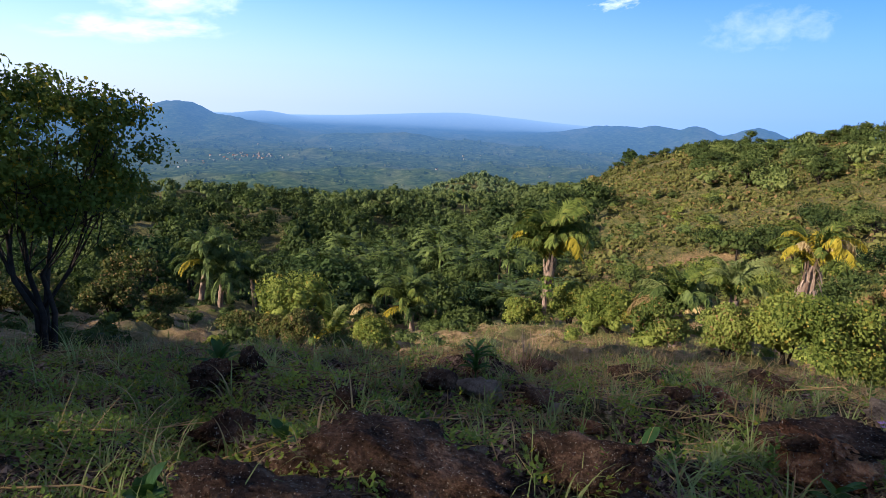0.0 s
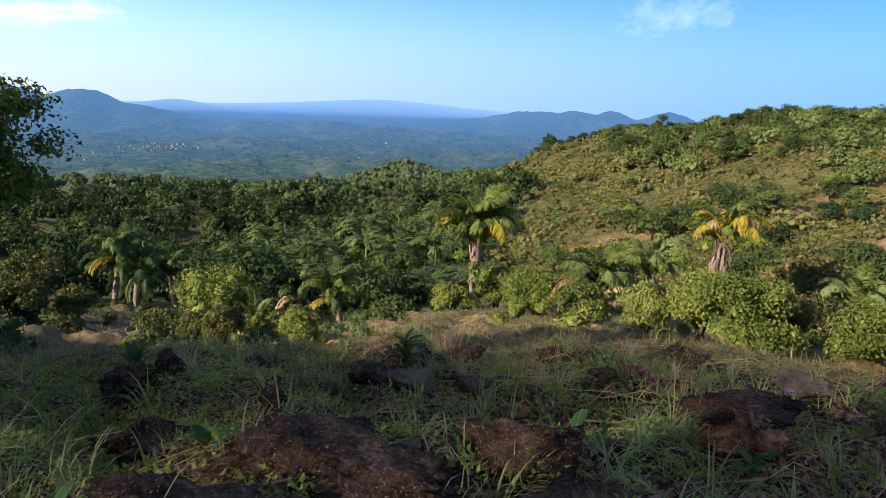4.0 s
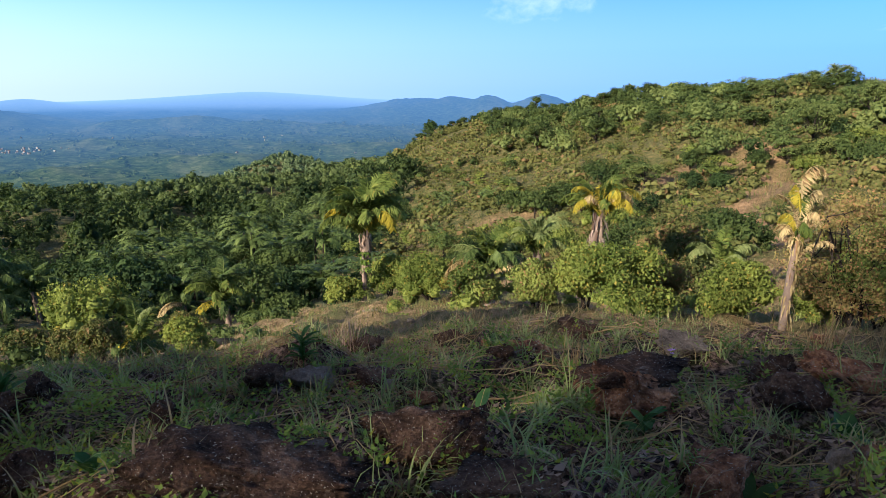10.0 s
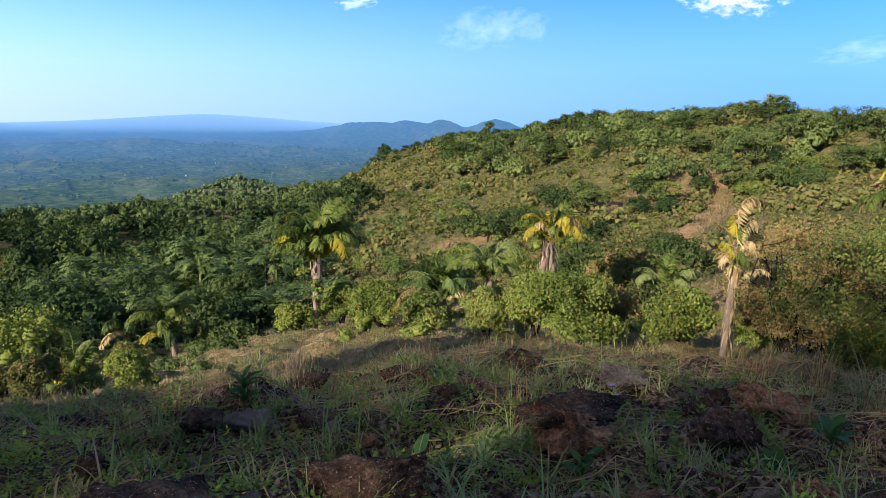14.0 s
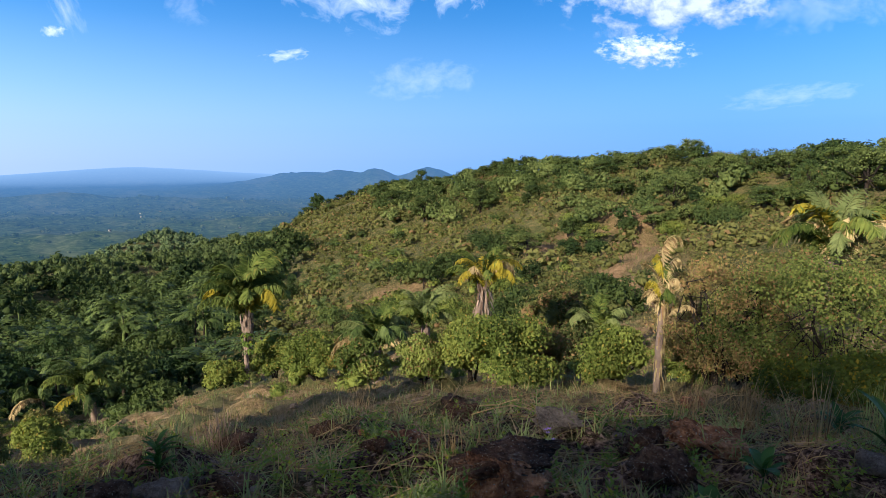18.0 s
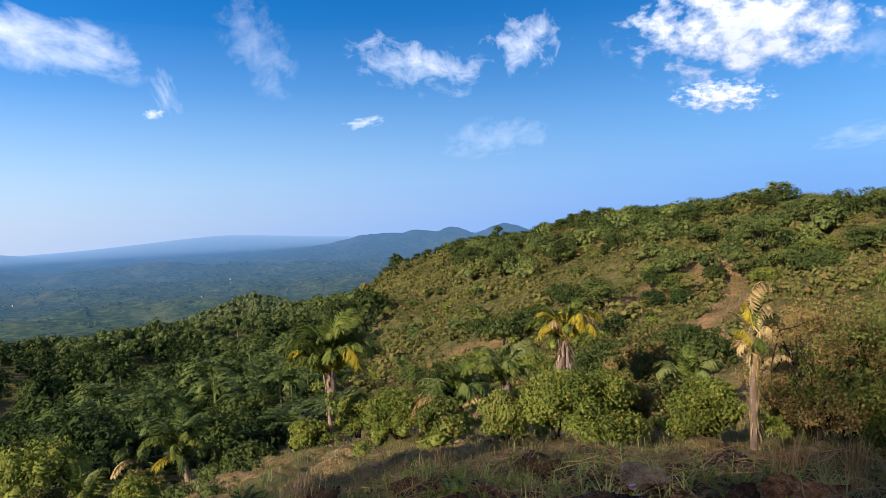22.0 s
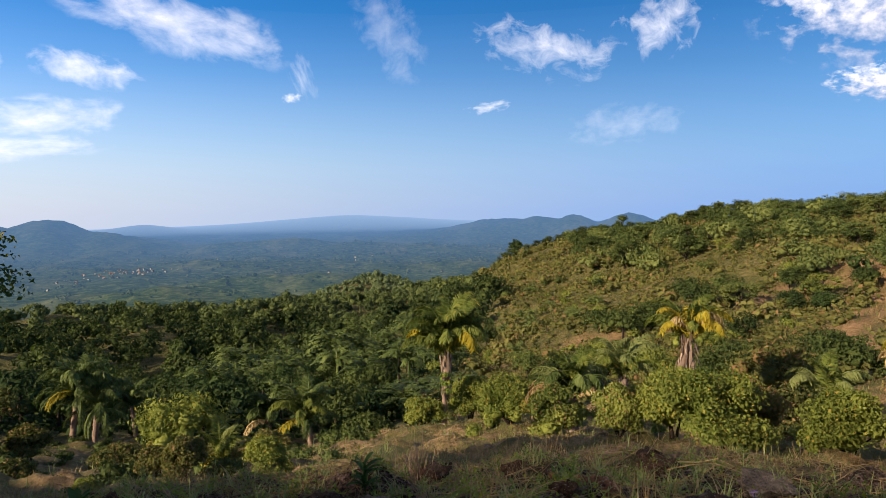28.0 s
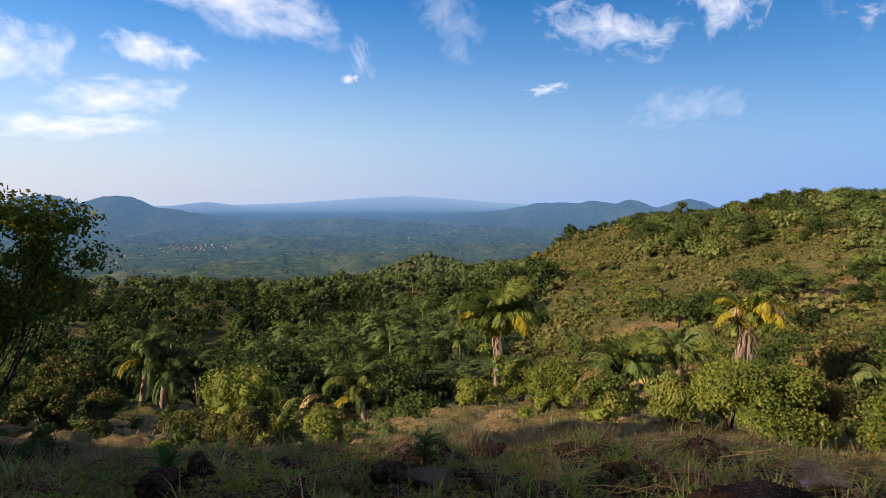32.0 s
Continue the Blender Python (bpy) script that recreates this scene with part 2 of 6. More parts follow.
def backdrop_mat():
    """Far plain and mountains: woods and fields, with bluish air haze painted in as emission that grows with distance.
    """
    m, nt, b = principled("hazy_distance", 1.0, 0.0)
    p = world_pos(nt)
    length = nt.nodes.new("ShaderNodeVectorMath")
    length.operation = "LENGTH"
    nt.links.new(p, length.inputs[0])
    d = length.outputs["Value"]
    n1 = noise_node(nt, 0.045, 10, 0.78, p)
    mpn = nt.nodes.new("ShaderNodeMapping")
    mpn.inputs["Scale"].default_value = (0.006, 0.0022, 0.006)
    nt.links.new(p, mpn.inputs[0])
    n2 = noise_node(nt, 1.0, 8, 0.65, mpn.outputs[0])
    wood = ramp(nt, n1, ((0.38, (0.010, 0.026, 0.008)), (0.52, (0.055, 0.085, 0.020)), (0.66, (0.16, 0.18, 0.06))))
    field = ramp(nt, n1, ((0.3, (0.06, 0.09, 0.03)), (0.7, (0.20, 0.20, 0.09))))
    col = mixc(nt, ramp(nt, n2, ((0.5, (0, 0, 0)), (0.62, (0.75, 0.75, 0.75)))), wood, field)
    nt.links.new(col, b.inputs["Base Color"])
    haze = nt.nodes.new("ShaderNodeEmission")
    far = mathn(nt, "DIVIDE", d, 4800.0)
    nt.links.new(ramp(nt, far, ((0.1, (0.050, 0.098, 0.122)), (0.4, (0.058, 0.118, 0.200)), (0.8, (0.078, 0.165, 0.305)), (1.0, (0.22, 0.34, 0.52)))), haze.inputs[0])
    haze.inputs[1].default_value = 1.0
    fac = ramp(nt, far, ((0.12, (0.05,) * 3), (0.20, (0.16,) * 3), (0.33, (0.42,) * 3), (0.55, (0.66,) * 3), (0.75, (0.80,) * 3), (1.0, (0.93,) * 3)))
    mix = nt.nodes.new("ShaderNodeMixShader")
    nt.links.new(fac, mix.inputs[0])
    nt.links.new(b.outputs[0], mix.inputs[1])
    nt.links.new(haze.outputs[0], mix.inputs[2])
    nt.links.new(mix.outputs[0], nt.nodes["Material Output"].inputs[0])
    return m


def plain_mat(name, a, b_):
    m, nt, b = principled(name, 0.7, 0.3)
    nt.links.new(ramp(nt, noise_node(nt, 0.6, 4, 0.6, world_pos(nt)), ((0.3, a), (0.7, b_))), b.inputs["Base Color"])
    return m


M["violet"] = plain_mat("violet_petals", (0.26, 0.16, 0.44), (0.38, 0.26, 0.58))
M["plaster"] = plain_mat("pale_plaster", (0.20, 0.195, 0.19), (0.30, 0.295, 0.29))
M["tin_roof"] = plain_mat("tin_roof", (0.2, 0.21, 0.23), (0.32, 0.33, 0.35))
M["tile_roof"] = plain_mat("tile_roof", (0.3, 0.13, 0.08), (0.42, 0.2, 0.12))
M["ground"] = ground_mat()
M["backdrop"] = backdrop_mat()


# ---------------------------------------------------------------- mesh helpers
rng = np.random.default_rng(7)


def np_mesh(name, V, F, smooth=False):
    """A mesh from arrays of vertices and of faces that all have the same number of corners."""
    V, F = np.asarray(V, np.float32), np.asarray(F, np.int32)
    me = bpy.data.meshes.new(name)
    me.vertices.add(len(V))
    me.vertices.foreach_set("co", V.ravel())
    me.loops.add(F.size)
    me.loops.foreach_set("vertex_index", F.ravel())
    me.polygons.add(len(F))
    me.polygons.foreach_set("loop_start", np.arange(len(F), dtype=np.int32) * F.shape[1])
    me.polygons.foreach_set("loop_total", np.full(len(F), F.shape[1], np.int32))
    if smooth:
        me.polygons.foreach_set("use_smooth", np.ones(len(F), bool))
    me.update(calc_edges=True)
    me.validate()
    return me


def part(name, VF, material, parent=None, label="", smooth=False):
    ob = new(name, np_mesh(name, *VF, smooth=smooth))
    ob.data.materials.append(material)
    if parent is not None:
        ob.parent = parent
    if label:
        ob["label"] = label
    return ob


def join(parts):
    """One pair of arrays; where threes and fours mix, all faces become triangles."""
    if len({F.shape[1] for _, F in parts}) > 1:
        parts = [(V, F if F.shape[1] == 3 else np.concatenate([F[:, :3], F[:, [0, 2, 3]]])) for V, F in parts]
    Vs, Fs, n = [], [], 0
    for V, F in parts:
        Vs.append(V)
        Fs.append(np.asarray(F) + n)
        n += len(V)
    return np.concatenate(Vs), np.concatenate(Fs)


def unit(v):
    return v / np.maximum(np.linalg.norm(v, axis=-1, keepdims=True), 1e-9)


def blades(P, A, S, length, width, bend=0.15):
    """Leaves as folded quads: from P along A, as wide as width along S. All arrays of one length."""
    length, width = np.asarray(length)[..., None], np.asarray(width)[..., None]
    N = np.cross(A, S)
    mid = P + A * length * 0.45 + N * length * bend * 0.4
    V = np.stack([P, mid + S * width * 0.5, P + A * length - N * length * bend, mid - S * width * 0.5], 1).reshape(-1, 3)
    F = np.arange(len(V)).reshape(-1, 4)
    return V, F


def tube(points, radii, sides=6):
    P, R = np.asarray(points, float), np.asarray(radii, float)
    d = unit(np.gradient(P, axis=0))
    ref = np.where(np.abs(d[:, 2:3]) > 0.9, [[1.0, 0, 0]], [[0, 0, 1.0]])
    s = unit(np.cross(d, ref))
    u = np.cross(s, d)
    a = np.linspace(0, 2 * np.pi, sides, endpoint=False)
    V = (P[:, None] + R[:, None, None] * (np.cos(a)[None, :, None] * s[:, None] + np.sin(a)[None, :, None] * u[:, None])).reshape(-1, 3)
    i, j = np.meshgrid(np.arange(len(P) - 1), np.arange(sides), indexing="ij")
    k = (j + 1) % sides
    F = np.stack([i * sides + j, i * sides + k, (i + 1) * sides + k, (i + 1) * sides + j], -1).reshape(-1, 4)
    return V, F


def rand_unit(n, g):
    return unit(g.normal(size=(n, 3)))


def leafy(centres, radii, n, size, g, up=0.25, flat=0.85, jitter=0.5, shell=0.4):
    """n leaves over the outer shells of some lumps."""
    w = radii ** 2 / (radii ** 2).sum()
    k = g.choice(len(radii), n, p=w)
    d = rand_unit(n, g)
    d[:, 2] = np.where(d[:, 2] < -0.3, -d[:, 2], d[:, 2])
    d = unit(d + [0, 0, up])
    r = radii[k] * (1.12 - shell * g.random(n) ** 1.3)
    P = centres[k] + d * r[:, None] * [1, 1, flat]
    N = unit(d + rand_unit(n, g) * jitter)
    A = unit(np.cross(N, rand_unit(n, g)))
    A[:, 2] -= 0.2
    S = unit(np.cross(N, A))
    s = size * g.uniform(0.6, 1.35, n)
    return blades(P - A * s[:, None] * 0.5, A, S, s, s * 0.62, 0.18)


def lumps(g, n, radius, height, base=0.0, size=0.42):
    """Centres and radii of the lumps that a domed crown is made of."""
    d = rand_unit(n, g)
    d[:, 2] = np.abs(d[:, 2]) ** 0.8 - 0.12
    k = g.uniform(0.5, 0.66, (n, 1))
    k[0] = 0.1
    c = d * k * [radius, radius, height * 0.75] + [0, 0, base + height * 0.30]
    r = radius * size * g.uniform(0.72, 1.15, n)
    r[0] = radius * 0.55
    return c, r


def icosphere(level):
    bm = bmesh.new()
    bmesh.ops.create_icosphere(bm, subdivisions=level, radius=1.0)
    V = np.array([v.co for v in bm.verts])
    F = np.array([[v.index for v in f.verts] for f in bm.faces])
    bm.free()
    return V, F


ICO = {k: icosphere(k) for k in (0, 1, 2, 3, 4, 5)}


# ---------------------------------------------------------------- the lie of the land
# Along each azimuth: distance in metres and the angle of the ground below eye level, in degrees.
EYE = 1.6
SLOPES = {
    -64: ((3, -31), (7, -15), (12, -12), (20, -12), (40, -12), (110, -12), (200, -10), (400, -7.2), (800, -9)),
    -42: ((3, -32.5), (7, -20), (12, -18), (20, -16), (40, -14.5), (110, -12.8), (200, -10), (400, -7.4), (800, -9)),
    -25: ((3, -33), (7, -21.5), (12, -20.2), (20, -18), (40, -16), (110, -12.8), (200, -10.2), (400, -7.6), (800, -9.5)),
    -10: ((3, -33), (7, -22), (12, -21.5), (20, -20.8), (45, -18.6), (130, -13.2), (200, -10.8), (380, -7.7), (800, -10)),
    4: ((3, -33), (7, -22), (12, -21.6), (18, -20.0), (28, -17.8), (45, -18.8), (75, -16.2), (150, -12.2), (330, -8.4), (520, -7.0), (610, -4.0), (800, -8)),
    8.5: ((3, -33), (7, -22), (12, -21.3), (18, -19.7), (28, -17.7), (45, -18.2), (75, -15.3), (150, -11.5), (250, -9.2), (340, -7.9), (450, -8.2), (540, -7.2), (620, -5.4), (800, -9)),
    14: ((3, -33), (7, -22), (12, -20.8), (18, -19.2), (28, -17.5), (45, -17.4), (75, -14.2), (120, -11.4), (220, -7.5), (340, -3.6), (500, -7.5), (800, -10)),
    24: ((3, -33), (7, -21.5), (12, -19.6), (18, -18.8), (28, -17.6), (50, -15.0), (80, -12.2), (120, -9.0), (200, -3.7), (270, -1.1), (400, -5), (800, -9)),
    30: ((3, -33), (7, -21.3), (12, -19.2), (18, -18.6), (28, -17.1), (50, -14.2), (82, -10.4), (125, -6.3), (200, -1.5), (250, -0.5), (380, -3.5), (800, -8.5)),
    37: ((3, -33), (7, -21), (12, -18.8), (18, -18.4), (28, -16.6), (50, -13.2), (85, -8.6), (130, -3.8), (200, -0.2), (300, -2), (800, -8)),
    50: ((3, -33), (7, -20.5), (12, -18.0), (18, -17.5), (28, -14.5), (50, -10.0), (90, -4.5), (140, -0.6), (200, -0.8), (800, -8)),
    66: ((3, -33), (7, -20), (12, -17.2), (18, -15), (28, -11.5), (50, -7), (90, -2.6), (140, 0.4), (200, -0.6), (800, -8)),
    90: ((3, -30), (7, -14), (12, -9), (30, -3), (140, 0.5), (800, -6)),
}
_R = np.exp(np.linspace(math.log(0.25), math.log(1100), 260))
_A = np.arange(-180, 181, 1.0)


def _land():
    keys = sorted(SLOPES)
    rows = []
    for k in keys:
        r, e = np.array(SLOPES[k], float).T
        z = EYE + r * np.tan(np.radians(e))
        r, z = np.r_[0.2, r], np.r_[0.0, z]
        rows.append(np.interp(np.log(_R), np.log(r), z))
    behind = 0.12 * _R                                        # the hill goes on rising behind the camera
    left = -0.10 * np.minimum(_R, 30)
    anchor = [(-180, behind), (-140, behind), (-90, left)] + list(zip(keys, rows)) + [(130, behind), (180, behind)]
    az = np.array([a for a, _ in anchor], float)
    tab = np.stack([z for _, z in anchor])
    out = np.stack([np.interp(_A, az, tab[:, i]) for i in range(len(_R))], 1)
    kern = np.exp(-0.5 * (np.arange(-9, 10) / 3.5) ** 2)
    kern /= kern.sum()
    out = np.stack([np.convolve(np.pad(c, 9, mode="wrap"), kern, "valid") for c in out.T], 1)
    kern = np.exp(-0.5 * (np.arange(-9, 10) / 3.0) ** 2)
    kern /= kern.sum()
    return np.stack([np.convolve(np.pad(c, 9, mode="edge"), kern, "valid") for c in out], 0)


LAND = _land()
_WAVES = []
for _wl, _am in ((0.35, 0.018), (0.8, 0.040), (1.9, 0.065), (5.0, 0.035), (14.0, 0.10), (38.0, 0.7), (90.0, 2.2)):
    for _k in range(4):
        _t = rng.uniform(0, np.pi)
        _WAVES.append((_wl * rng.uniform(0.75, 1.3), _am, _t, rng.uniform(0, 6.28)))


def smooth_step(a, b, v):
    t = np.clip((v - a) / (b - a), 0, 1)
    return t * t * (3 - 2 * t)


# heights and end of the unseen rise added to shade the near slope
SPUR_TOP, SPUR_END, SPUR_LOW = 10.4, -7.0, 11.4



def height(x, y):
    """The ground's height at arrays of places."""
    x, y = np.asarray(x, float), np.asarray(y, float)
    r = np.maximum(np.hypot(x, y), 0.26)
    a = np.degrees(np.arctan2(x, y)) + 180
    fi = np.clip((np.log(r) - math.log(0.25)) / (math.log(1100) - math.log(0.25)) * 259, 0, 258.999)
    i, j = fi.astype(int), np.clip(a.astype(int), 0, 359)
    u, v = fi - i, a - j
    z = (LAND[j, i] * (1 - u) + LAND[j, i + 1] * u) * (1 - v) + (LAND[j + 1, i] * (1 - u) + LAND[j + 1, i + 1] * u) * v
    for wl, am, t, ph in _WAVES:
        k = 2 * np.pi / wl
        z = z + am * np.clip((r - wl * 0.5) / (wl * 3), 0, 1) * np.sin(k * (x * math.cos(t) + y * math.sin(t)) + ph + 0.8 * np.sin(0.37 * k * (x * math.sin(t) - y * math.cos(t)) + ph))
    return z + shade_spur(x, y)


def shade_spur(x, y):
    """An unseen rise, added beside the path to keep the morning sun off the near slope."""
    side = smooth_step(13.0, 27.0, -x) * (1 - smooth_step(32.0, 60.0, -x))
    high = SPUR_TOP * side * (1 - smooth_step(SPUR_END - 3.0, SPUR_END + 3.0, y - 0.12 * (x + 27))) * smooth_step(-60, -35, y)
    fall = np.maximum(SPUR_LOW * (1 - 0.03 * (y + 3)), 6.2)
    low = fall * smooth_step(18.0, 27.0, -x) * (1 - smooth_step(32.0, 60.0, -x)) * (1 - smooth_step(18.0, 25.0, y)) * smooth_step(-14, -7, y)
    return np.maximum(high, low)


def ground_at(x, y):
    return float(height(np.array([x]), np.array([y]))[0])


def spot(az, r):
    """The place on the ground at that azimuth and distance from the camera's foot."""
    x, y = r * math.sin(radians(az)), r * math.cos(radians(az))
    return x, y, ground_at(x, y)


def polar_sheet(az, r):
    A, R = np.meshgrid(np.radians(az), r, indexing="ij")
    X, Y = R * np.sin(A), R * np.cos(A)
    n, k = A.shape
    i, j = np.meshgrid(np.arange(n - 1), np.arange(k - 1), indexing="ij")
    F = np.stack([i * k + j, i * k + j + 1, (i + 1) * k + j + 1, (i + 1) * k + j], -1).reshape(-1, 4)
    return X, Y, F


az_ring = np.r_[np.arange(-180, -50, 4.0), np.arange(-50, 76, 0.55), np.arange(76, 181, 4.0)]
X, Y, F = polar_sheet(az_ring, np.r_[0.02, np.exp(np.linspace(math.log(0.3), math.log(900), 250))])
ground = part("ground", (np.stack([X, Y, height(X, Y)], -1).reshape(-1, 3), F[:, ::-1]), M["ground"], smooth=True)
tagged(ground, "brown soil hillside with dry grass falling into a wooded valley", "ground", kind="structure")


def cover(x, y):
    """What lies on the ground: dry grass, far scrub, bare red earth."""
    r, a = np.hypot(x, y), np.degrees(np.arctan2(x, y))
    w = np.sin(x * 0.61 + 1.3 * np.sin(y * 0.43)) * 0.5 + np.sin(y * 0.77 + x * 0.21) * 0.5
    dry = smooth_step(8, 12, r + w) * (0.75 + 0.20 * smooth_step(-7, 1, a + 2 * w))
    scrub = smooth_step(35, 60, r + 4 * w)
    bare = np.zeros_like(r)
    for az, rr, sa, sr in ((36.6, 102, 1.6, 8), (43.2, 84, 3.4, 20), (40.6, 112, 1.3, 10), (44.4, 52, 2.2, 9), (41.0, 66, 2.0, 9), (46.5, 60, 2.0, 7), (20.4, 90, 2.0, 3), (24.0, 86, 1.6, 3), (13.9, 75, 1.8, 2), (42.0, 108, 2.2, 8), (42.3, 60, 1.8, 7), (35.0, 97, 1.3, 4), (4.8, 600, 1.0, 30)):
        bare = np.maximum(bare, np.exp(-((a - az) / sa) ** 2 - ((r - rr) / sr) ** 2 + 0.9 * w) * 1.1 - 0.1)
    return np.stack([dry, scrub, np.clip(bare, 0, 1), np.ones_like(r)], -1)


lay = ground.data.attributes.new("cover", "FLOAT_COLOR", "POINT")
lay.data.foreach_set("color", cover(X, Y).astype(np.float32).ravel())

# the far plain with its mountains
r_far = np.exp(np.linspace(math.log(720), math.log(4900), 150))
X, Y, F = polar_sheet(np.arange(-60, 86, 0.32), r_far)
R, A = np.hypot(X, Y), np.degrees(np.arctan2(X, Y))
el = np.interp(np.log(R), np.log([720, 900, 1300, 2000, 3000, 4000, 4900]), [-11, -9.0, -6.6, -4.3, -2.6, -1.6, -1.0])
Z = EYE + R * np.tan(np.radians(el))


def rough(x, y, wl, seed, n=7):
    g = np.random.default_rng(seed)
    out, am = 0, 1.0
    for _ in range(n):
        t, ph = g.uniform(0, np.pi), g.uniform(0, 6.28)
        k = 2 * np.pi / wl
        s = np.sin(k * (x * math.cos(t) + y * math.sin(t)) + ph + 1.3 * np.sin(0.6 * k * (x * math.sin(t) - y * math.cos(t)) + ph * 2))
        out = out + am * (1 - 2 * np.abs(s))
        am, wl = am * 0.62, wl * 0.53
    return out


def mountain(az, r, top, wa, wr, rug, seed):
    """A mountain whose top stands that many degrees above eye level."""
    base = np.interp(math.log(r), np.log([720, 900, 1300, 2000, 3000, 4000, 4900]), [-11, -9.0, -6.6, -4.3, -2.6, -1.6, -1.0])
    h = r * (math.tan(radians(top)) - math.tan(radians(base)))
    g = np.exp(-np.abs((A - az) / wa) ** 1.7 - np.abs((R - r) / wr) ** 1.8)
    return np.maximum(h * g * (1 + rug * rough(X, Y, r * 0.16, seed)), 0)


Z = Z + 3.5 * rough(X, Y, 620, 3) * smooth_step(720, 1500, R) * (1 - smooth_step(3000, 4600, R))
Z0 = Z.copy()
for args in ((-22.2, 3300, -0.05, 3.8, 420, 0.03, 11), (-18.6, 3150, -1.2, 4.0, 400, 0.05, 30), (-27, 3300, -0.1, 5.0, 420, 0.05, 12), (-36, 3400, 0.4, 8.0, 420, 0.06, 18),
             (1.0, 4700, -0.25, 9, 300, 0.012, 13), (-15.5, 4500, -0.75, 2.6, 220, 0.02, 17), (14.5, 3600, -0.62, 5.5, 320, 0.05, 14), (20.3, 3300, -0.25, 2.6, 300, 0.05, 15),
             (24.8, 3300, -0.3, 3.2, 300, 0.05, 16), (8.0, 2500, -2.9, 8.0, 130, 0.03, 19), (-5.0, 2800, -2.05, 6.0, 120, 0.02, 28), (2.0, 2650, -2.5, 6.0, 120, 0.02, 29), (-4.0, 1500, -5.0, 7.0, 110, 0.08, 22), (9.0, 1750, -4.4, 6.0, 120, 0.08, 23), (-16.0, 1350, -5.8, 7.0, 90, 0.08, 24), (-10.0, 2050, -3.8, 6.0, 120, 0.06, 25), (2.0, 1080, -7.0, 5.0, 80, 0.08, 26), (16.0, 1300, -5.6, 5.0, 80, 0.08, 27), (18.0, 3400, -0.62, 8.0, 300, 0.03, 31), (40, 3300, -0.3, 12, 300, 0.05, 20), (64, 3300, -0.3, 14, 300, 0.05, 21)):
    Z = np.maximum(Z, Z0 + mountain(*args))
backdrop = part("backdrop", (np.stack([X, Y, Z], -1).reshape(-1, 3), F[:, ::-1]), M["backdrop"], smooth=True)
PLAIN = (r_far, np.arange(-60, 86, 0.32), Z)
tagged(backdrop, "hazy blue wooded plain with distant mountain ranges", "distant plain", kind="structure")


# ---------------------------------------------------------------- clouds far off
def cloud_mat(name, scale, lo, hi, stretch, shade, seed, most=1.0, swirl_=0.3):
    m = bpy.data.materials.new(name)
    m.use_nodes = True
    nt = m.node_tree
    nt.nodes.remove(nt.nodes["Principled BSDF"])
    tc = nt.nodes.new("ShaderNodeTexCoord")
    mp = nt.nodes.new("ShaderNodeMapping")
    mp.inputs["Location"].default_value = (seed * 3.1, seed * 1.7, 0)
    mp.inputs["Scale"].default_value = (scale * stretch, scale, 1)
    nt.links.new(tc.outputs["UV"], mp.inputs[0])
    n = noise_node(nt, 1.0, 10, 0.6, mp.outputs[0])
    n.node.inputs["Distortion"].default_value = swirl_
    mp2 = nt.nodes.new("ShaderNodeMapping")
    mp2.inputs["Location"].default_value = (-0.5, -0.5, 0)
    nt.links.new(tc.outputs["UV"], mp2.inputs[0])
    ln = nt.nodes.new("ShaderNodeVectorMath")
    ln.operation = "LENGTH"
    nt.links.new(mp2.outputs[0], ln.inputs[0])
    edge = mathn(nt, "MULTIPLY_ADD", ln.outputs["Value"], -2.0, 1.0)         # 1 in the middle, 0 at the rim
    body = mathn(nt, "ADD", n, mathn(nt, "MULTIPLY_ADD", edge, 0.42, -0.14))
    alpha = ramp(nt, body, ((lo, (0, 0, 0)), (hi, (most,) * 3)))
    edge_cut = mathn(nt, "MULTIPLY", alpha, mathn(nt, "MINIMUM", mathn(nt, "MULTIPLY", mathn(nt, "MAXIMUM", edge, 0.0), 4.0), 1.0))
    em = nt.nodes.new("ShaderNodeEmission")
    sepv = nt.nodes.new("ShaderNodeSeparateXYZ")
    nt.links.new(tc.outputs["UV"], sepv.inputs[0])
    # each cloud glows by itself; its grey underside is shade painted in
    low = mathn(nt, "MULTIPLY_ADD", sepv.outputs[1], 1.2, mathn(nt, "MULTIPLY_ADD", n, 1.4, -0.7))
    nt.links.new(ramp(nt, low, ((0.2, tuple(0.8 * v for v in shade)), (0.95, (0.80, 0.80, 0.82)))), em.inputs[0])
    tr = nt.nodes.new("ShaderNodeBsdfTransparent")
    mix = nt.nodes.new("ShaderNodeMixShader")
    nt.links.new(edge_cut, mix.inputs[0])
    nt.links.new(tr.outputs[0], mix.inputs[1])
    nt.links.new(em.outputs[0], mix.inputs[2])
    nt.links.new(mix.outputs[0], nt.nodes["Material Output"].inputs[0])
    return m


